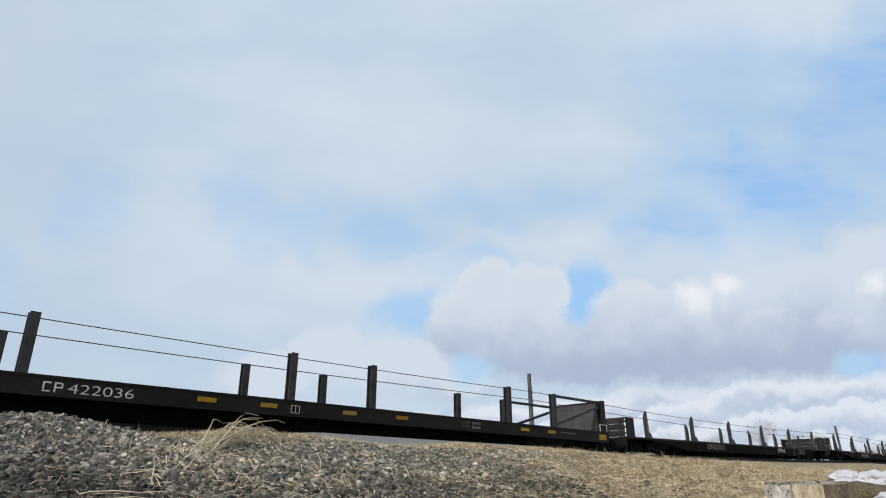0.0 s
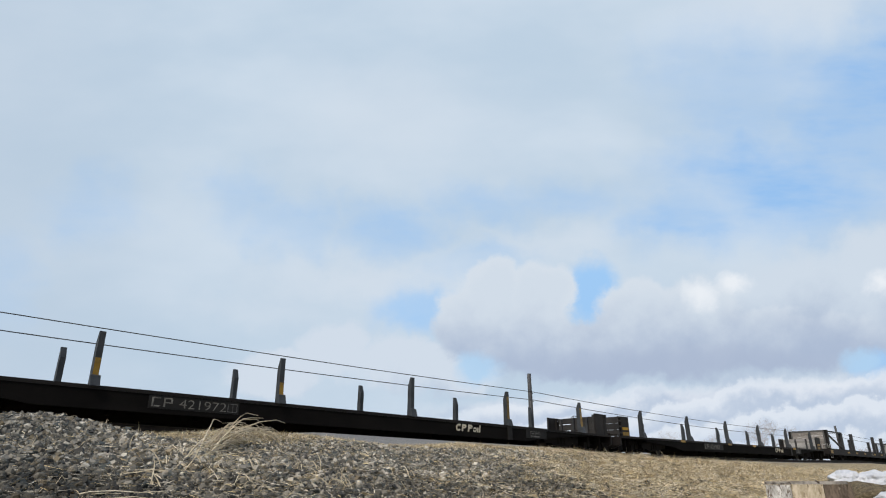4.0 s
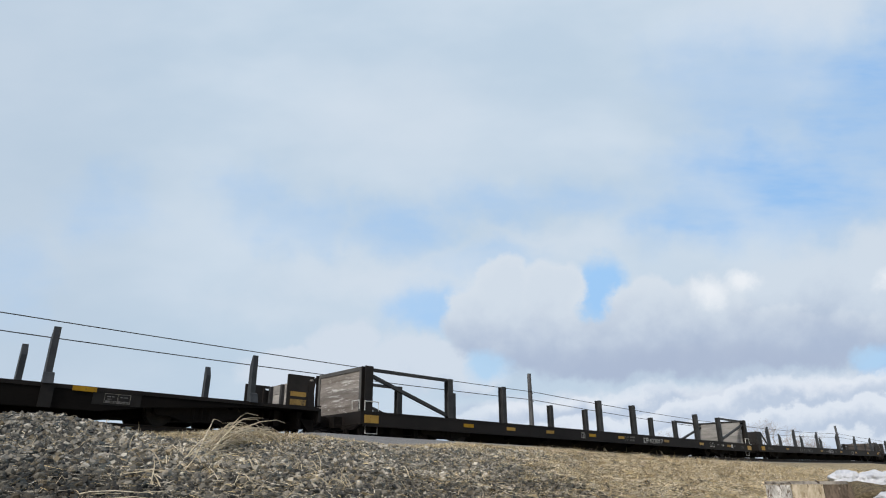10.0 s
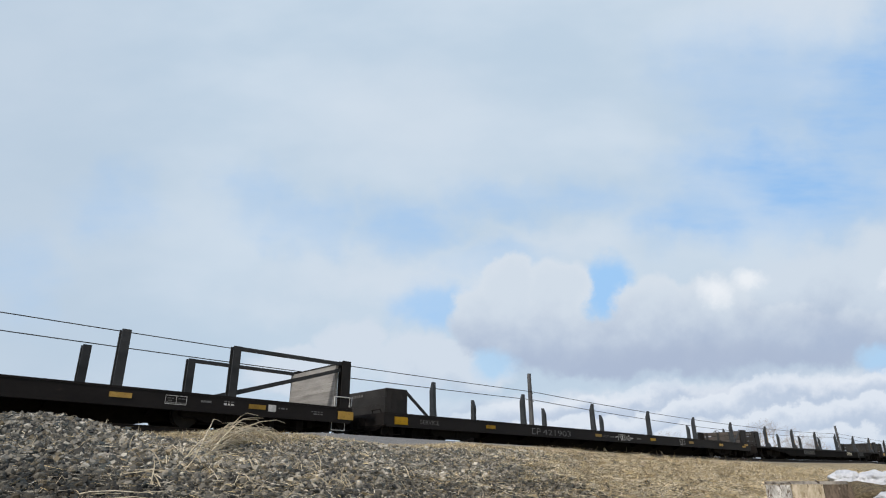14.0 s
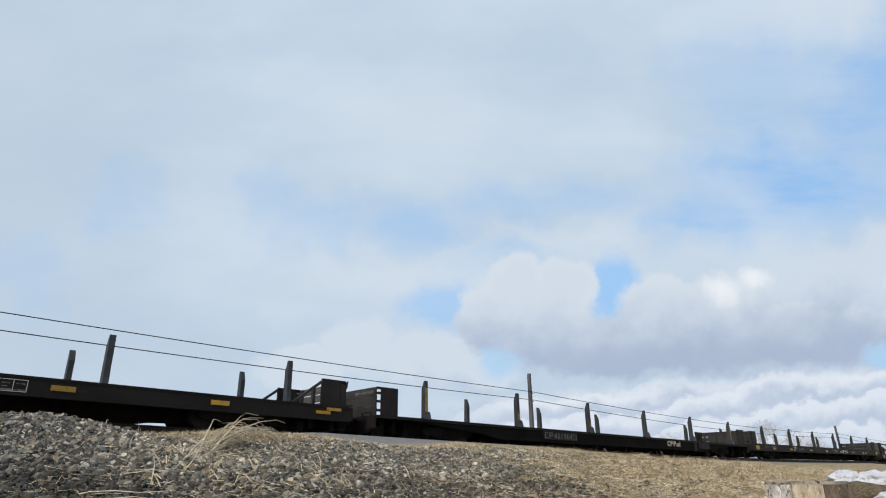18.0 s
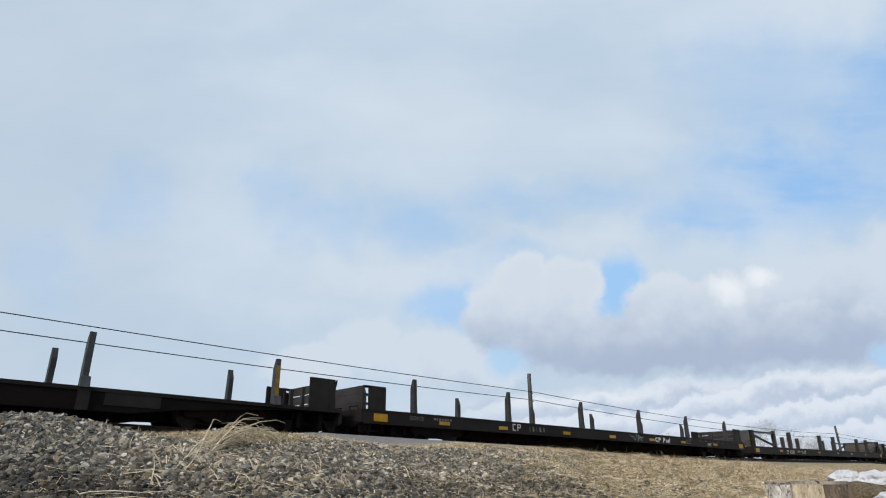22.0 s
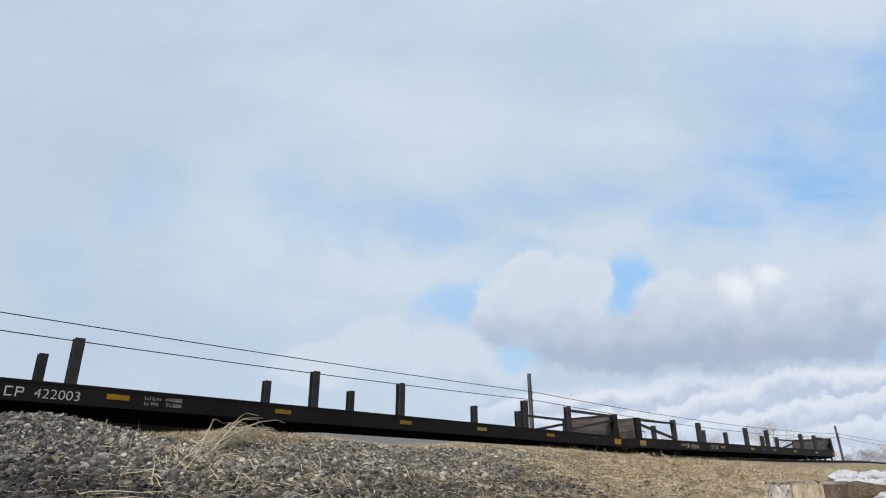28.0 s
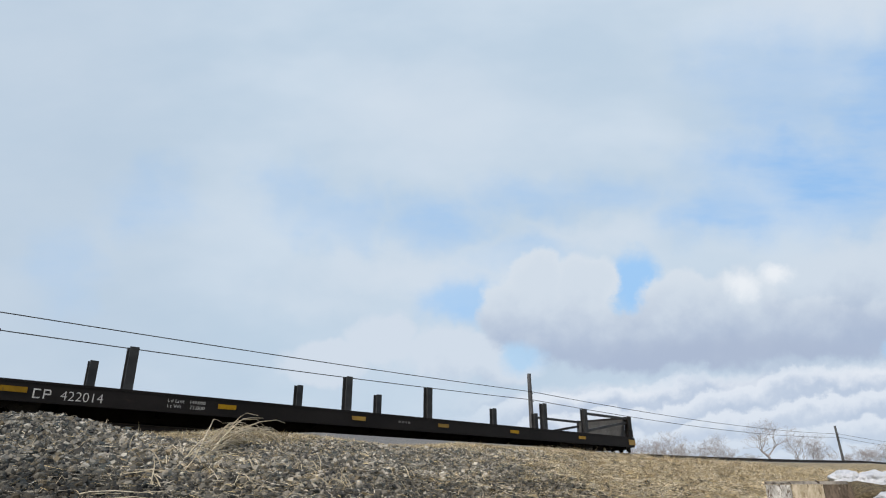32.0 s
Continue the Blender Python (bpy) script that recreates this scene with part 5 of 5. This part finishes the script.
# ---- gravel on the near bank ----
def stones(rng, xs, ys, size, round_ones):
    """Angular stones lying on the ground at (xs, ys)."""
    g = (1 + 5 ** 0.5) / 2
    if round_ones:
        base = np.array([(-1, g, 0), (1, g, 0), (-1, -g, 0), (1, -g, 0), (0, -1, g), (0, 1, g), (0, -1, -g), (0, 1, -g), (g, 0, -1), (g, 0, 1), (-g, 0, -1), (-g, 0, 1)]) / 1.902
        tri = np.array([(0, 11, 5), (0, 5, 1), (0, 1, 7), (0, 7, 10), (0, 10, 11), (1, 5, 9), (5, 11, 4), (11, 10, 2), (10, 7, 6), (7, 1, 8), (3, 9, 4), (3, 4, 2), (3, 2, 6), (3, 6, 8), (3, 8, 9), (4, 9, 5), (2, 4, 11), (6, 2, 10), (8, 6, 7), (9, 8, 1)])
    else:
        base = np.array([(x, y, z) for x in (-1, 1) for y in (-1, 1) for z in (-1, 1)]) * 0.68
        tri = np.array([(0, 1, 3), (0, 3, 2), (4, 6, 7), (4, 7, 5), (0, 4, 5), (0, 5, 1), (2, 3, 7), (2, 7, 6), (0, 2, 6), (0, 6, 4), (1, 5, 7), (1, 7, 3)])
    k, c = len(xs), len(base)
    shape = base[None] * (1 + rng.uniform(-0.30, 0.24, (k, c, 3)))
    shape = shape * np.stack([rng.uniform(0.8, 1.45, k), rng.uniform(0.75, 1.15, k), rng.uniform(0.52, 0.92, k)], 1)[:, None, :]
    q = rng.normal(size=(k, 4)) * np.array([1.0, 0.7, 0.7, 1.0])
    q /= np.linalg.norm(q, axis=1)[:, None]
    w, a, b, c = q.T
    rot = np.stack([np.stack([1 - 2 * (b * b + c * c), 2 * (a * b - c * w), 2 * (a * c + b * w)], 1), np.stack([2 * (a * b + c * w), 1 - 2 * (a * a + c * c), 2 * (b * c - a * w)], 1), np.stack([2 * (a * c - b * w), 2 * (b * c + a * w), 1 - 2 * (a * a + b * b)], 1)], 1)
    shape = np.einsum("nij,nkj->nki", rot, shape) * (size / 2)[:, None, None]
    z = ground_z(xs, ys) + size * rng.uniform(-0.15, 0.42, k)
    return shape, np.stack([xs, ys, z], 1), tri


def build_gravel():
    rng = np.random.default_rng(4)
    k = 260000
    xs, ys = rng.uniform(-0.6, 12.0, k), rng.uniform(2.2, 6.9, k)
    bare = 1.0 - 0.9 * straw_cover(xs, ys)
    bare *= 1 - 0.93 * ramp(ys, 5.45, 5.95) * ramp(xs, 2.3, 3.2) * ramp(xs, 8.2, 7.0)
    far = np.hypot(xs, ys)
    keep = rng.uniform(0, 1, k) < np.clip(bare, 0.05, 1) * np.maximum(0.12, ramp(ys, 2.2, 3.1) * ramp(xs, -0.6, 0.3))
    keep &= (far > 2.3) & (np.arctan2(ys, xs) > radians(8)) & (np.arctan2(ys, xs) < radians(86))
    xs, ys, far = xs[keep], ys[keep], far[keep]
    ex, ey = rng.uniform(-9, 15, 60000), rng.uniform(-4, 9, 60000)
    thin = (rng.uniform(0, 1, 60000) < ramp(ey, -4, 3) * ramp(ex, 15, 8) * ramp(ex, -9, -3) * ramp(ey, 9, 6.5)) & (np.hypot(ex, ey) > 0.8) & ((np.arctan2(ey, ex) > radians(86)) | (np.arctan2(ey, ex) < radians(8)) | (np.hypot(ex, ey) < 2.3))
    xs, ys = np.concatenate([xs, ex[thin]]), np.concatenate([ys, ey[thin]])
    far = np.where(np.arange(len(xs)) < len(far), np.resize(far, len(xs)), 9.0)
    size = np.clip(np.exp(rng.normal(np.log(0.0205 - 0.003 * ramp(xs, 1.4, 3.2)), 0.42, len(xs))), 0.011, 0.056)
    bed = tagged(new("gravel"), "loose grey and buff crushed stone on the bank", "gravel", kind="stuff")
    for name, near, sel in (("stone_bed_near", True, far < 3.9), ("stone_bed", False, far >= 3.9)):
        shape, place, tri = stones(rng, xs[sel], ys[sel], size[sel], near)
        order = np.argsort(np.hypot(place[:, 0] - 0.9, place[:, 1] - 2.9) - 14 * size[sel])
        cut = 300 if near else 0
        rest, c = order[cut:], shape.shape[1]
        verts = (shape[rest] + place[rest][:, None, :]).reshape(-1, 3)
        faces = (tri[None] + c * np.arange(len(rest))[:, None, None]).reshape(-1, 3)
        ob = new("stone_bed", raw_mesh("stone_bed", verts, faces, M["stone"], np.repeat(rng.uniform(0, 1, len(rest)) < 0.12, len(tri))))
        ob.parent = bed
        tagged(ob, kind="stuff")
        for i in order[:cut]:
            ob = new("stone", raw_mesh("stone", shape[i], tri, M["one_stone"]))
            ob.parent, ob.location = bed, place[i]


build_gravel()


# ---- dead grass ----
def blades(rng, xs, ys, length, width, lift, over=0.0):
    """Curved straws lying and leaning on the ground."""
    k, seg = len(xs), 4
    az, el = rng.uniform(0, math.tau, k), lift
    t = np.linspace(0, 1, seg)[None, :]
    bend = rng.uniform(0.2, 0.9, k)[:, None]
    reach = length[:, None] * t * np.cos(el)[:, None]
    rise = length[:, None] * (t * np.sin(el)[:, None] - bend * 0.35 * t * t)
    turn = az[:, None] + rng.uniform(-0.8, 0.8, k)[:, None] * t
    px, py = xs[:, None] + reach * np.cos(turn), ys[:, None] + reach * np.sin(turn)
    pz = np.maximum(ground_z(px, py) + 0.006, ground_z(xs, ys)[:, None] + rise) + (over + rng.uniform(0, 0.03, k))[:, None]
    half = (width[:, None] / 2) * (1 - 0.7 * t)
    sx, sy = -np.sin(turn) * half, np.cos(turn) * half
    up = rng.uniform(-1, 1, k)[:, None] * half
    a = np.stack([px + sx, py + sy, pz + up], -1)
    b = np.stack([px - sx, py - sy, pz - up], -1)
    verts = np.stack([a, b], 2).reshape(-1, 3)
    base = (np.arange(k) * seg * 2)[:, None]
    i = np.arange(seg - 1)[None, :] * 2 + base
    faces = np.stack([i, i + 1, i + 3, i + 2], -1).reshape(-1, 4)
    return verts, faces


def build_grass():
    rng = np.random.default_rng(9)
    k = 150000
    xs, ys = rng.uniform(-0.6, 20, k), rng.uniform(2.2, 9.5, k)
    cover = np.maximum(straw_cover(xs, ys), ramp(ys, 5.6, 6.3) * ramp(xs, 1.9, 3.0))
    cover = np.maximum(cover, 0.07 + 0.2 * np.exp(-((xs - 1.75) / 0.55) ** 2 - ((ys - 3.4) / 0.9) ** 2) + 0.14 * ramp(xs, 1.0, 3.0)) * (0.6 + 0.4 * np.clip(wavy(xs * 1.3 + 3, ys * 1.1) + 0.6, 0, 1)) * np.where(ys > 7.0, 0.3, 1.0)
    ang = np.arctan2(ys, xs)
    keep = (rng.uniform(0, 1, k) < cover) & (np.hypot(xs, ys) > 2.8) & (ang > radians(8)) & (ang < radians(86))
    xs, ys = xs[keep], ys[keep]
    n = len(xs)
    far = np.hypot(xs, ys)
    v1, f1 = blades(rng, xs, ys, rng.uniform(0.03, 0.12, n) * (1 + 0.03 * far) * (1 + 0.5 * ramp(xs, 4.5, 7.5) * rng.uniform(0, 1, n)) * (1 - 0.5 * ramp(ys, 5.0, 5.7)), rng.uniform(0.0016, 0.0034, n) * (1 + 0.08 * far), np.abs(rng.normal(0.25, 0.28, n)) * (1 + 0.8 * np.clip(wavy(xs * 2.1, ys * 2.3), 0, 1)))
    k = 80000
    xs, ys = rng.uniform(3.0, 15.0, k), rng.uniform(2.2, 6.8, k)
    ang = np.arctan2(ys, xs)
    keep = (rng.uniform(0, 1, k) < np.maximum(0.95 * straw_cover(xs, ys), ramp(ys, 5.4, 6.0) * 0.8)) & (np.hypot(xs, ys) > 3.6) & (ang > radians(8))
    xs, ys = xs[keep], ys[keep]
    n = len(xs)
    v3, f3 = blades(rng, xs, ys, rng.uniform(0.025, 0.1, n) * (1 - 0.4 * ramp(ys, 5.0, 5.7)), rng.uniform(0.0025, 0.005, n), np.abs(rng.normal(0.25, 0.3, n)))
    v1, f1 = np.concatenate([v1, v3]), np.concatenate([f1, f3 + len(v1)])
    # thatch along the crest of the bank and round the weeds
    k = 46000
    xs, ys = 2.1 + 8.5 * rng.uniform(0, 1, k) ** 1.15, rng.normal(5.95, 0.24, k)
    xs[:3500], ys[:3500] = rng.normal(2.75, 0.3, 3500), rng.normal(5.3, 0.2, 3500)
    v4, f4 = blades(rng, xs, ys, rng.uniform(0.025, 0.065, k), rng.uniform(0.003, 0.005, k), np.abs(rng.normal(0.7, 0.35, k)))
    v1, f1 = np.concatenate([v1, v4]), np.concatenate([f1, f4 + len(v1)])
    # chaff blown over the stones
    k = 42000
    xs, ys = rng.uniform(0.0, 7.0, k), rng.uniform(2.8, 6.1, k)
    thick = 0.05 + 0.5 * np.exp(-((xs - 0.34 * ys - 0.35) / 0.75) ** 2 - ((ys - 3.5) / 1.1) ** 2) + 0.25 * ramp(xs - 0.9 * ys, -1.4, 1.0) + 0.5 * np.exp(-((xs - 2.5) / 0.7) ** 2 - ((ys - 5.0) / 0.6) ** 2)
    keep = rng.uniform(0, 1, k) < thick * (0.5 + np.clip(wavy(xs * 1.7, ys * 2.1) + 0.3, 0, 1))
    xs, ys = xs[keep], ys[keep]
    k = len(xs)
    v5, f5 = blades(rng, xs, ys, rng.uniform(0.012, 0.06, k), rng.uniform(0.0014, 0.0026, k), np.abs(rng.normal(0.15, 0.25, k)), 0.010)
    v1, f1 = np.concatenate([v1, v5]), np.concatenate([f1, f5 + len(v1)])
    # tufts that stand up out of the mat
    cx, cy = rng.uniform(4.2, 15.0, 420), rng.uniform(2.9, 6.25, 420)
    keep = rng.uniform(0, 1, 420) < straw_cover(cx, cy) + 0.12
    cx, cy = np.repeat(cx[keep], 55), np.repeat(cy[keep], 55)
    k = len(cx)
    xs, ys = cx + rng.normal(0, 0.04, k), cy + rng.normal(0, 0.035, k)
    v6, f6 = blades(rng, xs, ys, rng.uniform(0.04, 0.13, k) * (1 - 0.4 * ramp(ys, 5.2, 5.8)), rng.uniform(0.0022, 0.0042, k), np.abs(rng.normal(0.85, 0.4, k)))
    v1, f1 = np.concatenate([v1, v6]), np.concatenate([f1, f6 + len(v1)])
    k = 40000
    xs, ys = rng.uniform(14, 75, k), rng.uniform(2.5, 12.6, k)
    ang = np.arctan2(ys, xs)
    keep = (ang > radians(6)) & (ang < radians(45))
    xs, ys = xs[keep], ys[keep]
    n = len(xs)
    v2, f2 = blades(rng, xs, ys, rng.uniform(0.1, 0.3, n), rng.uniform(0.012, 0.03, n), np.abs(rng.normal(0.3, 0.25, n)))
    tagged(new("dead_grass", raw_mesh("dead_grass", np.concatenate([v1, v2]), np.concatenate([f1, f2 + len(v1)]), M["straw"])), "matted straw-coloured dead grass on the bank", "grass", kind="stuff")


build_grass()


# ---- weeds ----
def weed_clump(x, y, label, stems, seed, reach, rise, toward, thick=0.006, fan=0.5, droop=0.15, most=1.1):
    """Dead stems that arch out of one root."""
    rnd = random.Random(seed)
    w = thing("dead_weed", label, "weed", pose(x, y, float(ground_z(x, y)) - 0.02), "dead weeds on the bank")
    for i in range(stems):
        a = toward + rnd.uniform(-fan, fan)
        l, h = reach * rnd.uniform(0.45, 1.0), rise * rnd.uniform(0.35, 1.0)
        o = Vector((rnd.uniform(-0.08, 0.08), rnd.uniform(-0.08, 0.08), 0))
        k1, k2 = rnd.uniform(-0.12, 0.12), rnd.uniform(droop, most)
        pts = []
        for s in (0, 0.2, 0.4, 0.6, 0.8, 1.0):
            aa = a + k1 * math.sin(s * 6) + k1 * s
            pts.append(o + Vector((math.cos(aa) * l * s, math.sin(aa) * l * s, h * (2.2 * s - (1.2 + k2) * s * s) + rnd.uniform(-0.008, 0.008))))
        part("stem", tube(bmesh.new(), pts, thick * rnd.uniform(0.7, 1.2), 5, thick * 0.35), M["stem"], w)


def build_weeds():
    weed_clump(2.10, 4.66, "wind-bent clump of long pale dead stems", 32, 2, 0.82, 0.37, radians(33), 0.0056, 0.36, 0.0, 0.6)
    weed_clump(2.55, 5.02, "drooping clump of tan dead stems", 16, 8, 0.7, 0.14, radians(222), 0.005, 0.35)
    weed_clump(2.92, 5.25, "flattened clump of long pale dead stems", 26, 3, 0.6, 0.2, radians(185), 0.0045, 0.5)
    weed_clump(2.75, 5.35, "low spray of pale dead stems", 10, 6, 0.35, 0.22, radians(-30), 0.005, 0.9)
    weed_clump(1.72, 4.12, "long tan dead stems arching up the bank", 16, 12, 0.78, 0.26, radians(52), 0.0046, 0.4, 0.0, 0.5)
    weed_clump(1.45, 3.72, "forked pale dead stalks among the stones", 9, 14, 0.3, 0.2, radians(75), 0.0036, 0.9, 0.0, 0.7)
    scatter = random.Random(77)
    for k in range(34):
        y = scatter.uniform(3.2, 4.7)
        x = 0.22 * y + scatter.uniform(0.0, 1.7)
        weed_clump(x, y, "thin dry stalks sprouting among the stones", scatter.randint(2, 5), 200 + k, scatter.uniform(0.08, 0.24), scatter.uniform(0.06, 0.17), scatter.uniform(0, math.tau), 0.0026, 1.2)
    for x, y, n, s, reach, rise, to in ((1.62, 5.7, 1, 31, 0.05, 0.16, 60), (1.35, 6.0, 3, 32, 0.22, 0.07, 10), (1.15, 3.6, 4, 33, 0.45, 0.10, -30), (2.0, 3.75, 5, 34, 0.18, 0.2, 100), (3.1, 3.6, 4, 35, 0.16, 0.15, 80),
                                        (1.5, 3.2, 5, 36, 0.4, 0.08, 150), (2.35, 3.9, 5, 37, 0.3, 0.12, 200), (3.9, 4.3, 4, 38, 0.15, 0.12, 60), (2.3, 5.7, 2, 39, 0.12, 0.05, 170), (7.8, 4.4, 3, 40, 0.1, 0.22, 90), (9.6, 4.6, 3, 41, 0.12, 0.25, 60), (11.5, 6.0, 4, 42, 0.1, 0.2, 60),
                                        (0.75, 3.1, 3, 43, 0.5, 0.06, 10), (1.25, 3.3, 4, 44, 0.25, 0.2, 80), (1.75, 3.2, 3, 45, 0.35, 0.12, 160), (2.3, 3.3, 4, 46, 0.2, 0.16, 110), (2.6, 3.9, 3, 47, 0.12, 0.2, 90), (0.6, 3.4, 2, 48, 0.4, 0.05, -20), (3.6, 3.4, 4, 49, 0.2, 0.14, 100), (4.6, 3.5, 3, 50, 0.15, 0.16, 80), (6.2, 3.6, 4, 51, 0.15, 0.2, 80), (13.0, 6.2, 5, 52, 0.15, 0.22, 90), (5.2, 6.0, 4, 53, 0.1, 0.14, 90), (8.6, 6.1, 4, 54, 0.1, 0.16, 80)):
        weed_clump(x, y, "few thin dead stems among the stones", n, s, reach, rise, radians(to), 0.0045, 0.8)


build_weeds()


# ---- old timbers and snow by the field ----
def build_timbers():
    crate = thing("timber_box", "weathered wooden box of peeling and bare boards", "box", pose(4.92, 1.575, float(ground_z(4.9, 1.5)) - 0.02, 0, 0, 15.0))
    top = EYE[2] + 0.005 - float(ground_z(4.9, 1.5)) + 0.02
    for y0, y1, mat, lab in ((0.085, 0.235, "timber_white", "peeling white board"), (-0.10, 0.08, "timber_tan", "straw-coloured board"), (-0.23, -0.105, "timber_brown", "dark rotten board")):
        part("board", box(bmesh.new(), -0.20, -0.155, y0, y1, 0.0, top - 0.02), M[mat], crate, lab)
    part("board", beam(bmesh.new(), (-0.18, -0.27, 0.0), (-0.15, -0.235, top - 0.02), 0.04, 0.04), M["timber_brown"], crate)
    for i in range(3):
        part("top_board", box(bmesh.new(), -0.203 + 0.21 * i, -0.003 + 0.21 * i, -0.238, 0.238, top - 0.018, top + random.uniform(-0.003, 0.003)), M["timber"], crate)
    part("side", box(bmesh.new(), -0.15, 0.42, 0.19, 0.23, 0.0, top - 0.03), M["timber"], crate)
    part("side", box(bmesh.new(), -0.15, 0.42, -0.23, -0.19, 0.0, top - 0.03), M["timber_brown"], crate)

    def lump(name, x, y, rx, ry, h, mat, label, cat, seed, sink=0.05):
        bm = bmesh.new()
        bmesh.ops.create_icosphere(bm, subdivisions=5, radius=1.0)
        for v in bm.verts:
            n1 = noise.noise(v.co * 2.1 + Vector((seed, 0, 0))) * 0.28 + noise.noise(v.co * 6.0 + Vector((0, seed, 0))) * 0.10 + noise.noise(v.co * 17) * 0.03
            v.co *= 1 + n1
            v.co.x, v.co.y, v.co.z = v.co.x * rx, v.co.y * ry, v.co.z * h
        me = mesh_of(name, bm, mat)
        for p in me.polygons:
            p.use_smooth = True
        ob = new(name, me)
        ob.location = (x, y, float(ground_z(x, y)) - sink)
        return tagged(ob, label, cat)

    lump("earth_mound", 6.9, 1.58, 0.6, 0.62, 0.27, M["mound"], "low mound of brown earth and dead grass", "mound", 7, 0.0)
    lump("snow_patch", 6.80, 1.84, 0.18, 0.13, 0.09, M["snow"], "melting heap of white snow on brown earth", "snow", 3, -0.24)
    lump("snow_patch", 6.87, 1.60, 0.2, 0.18, 0.10, M["snow"], "melting heap of white snow on brown earth", "snow", 9, -0.24)
    lump("snow_patch", 6.36, 1.42, 0.12, 0.12, 0.06, M["snow"], "small melting patch of white snow", "snow", 5, -0.13)


build_timbers()


# ---- what moves: the train and the drifting cloud ----
def motions():
    for car, center in CARS:
        rows = []
        for i in range(65):
            x = center - SPEED * i / 2
            a, b = float(rail_z(x - 10.2)), float(rail_z(x + 10.2))
            rows.append((i / 2, pose(x, TRACK_Y, (a + b) / 2, 0, -math.degrees(math.atan2(b - a, 20.4)), 0)))
        walk(car, rows)
    turn = -math.degrees(SPEED / 0.32)
    for w in WHEELS:
        x, y, z = w.location
        walk(w, [(f / 30, pose(x, y, z, 0, turn * f / 30, 0)) for f in range(0, 961, 2)])
    drift = Vector((1.0, -0.58, 0.30)) * 190.0
    walk(backdrop, [(t, Matrix.Translation(Vector(EYE) + drift * (t / 32.0 - 0.5))) for t in (0.0, 16.0, 32.0)])


motions()
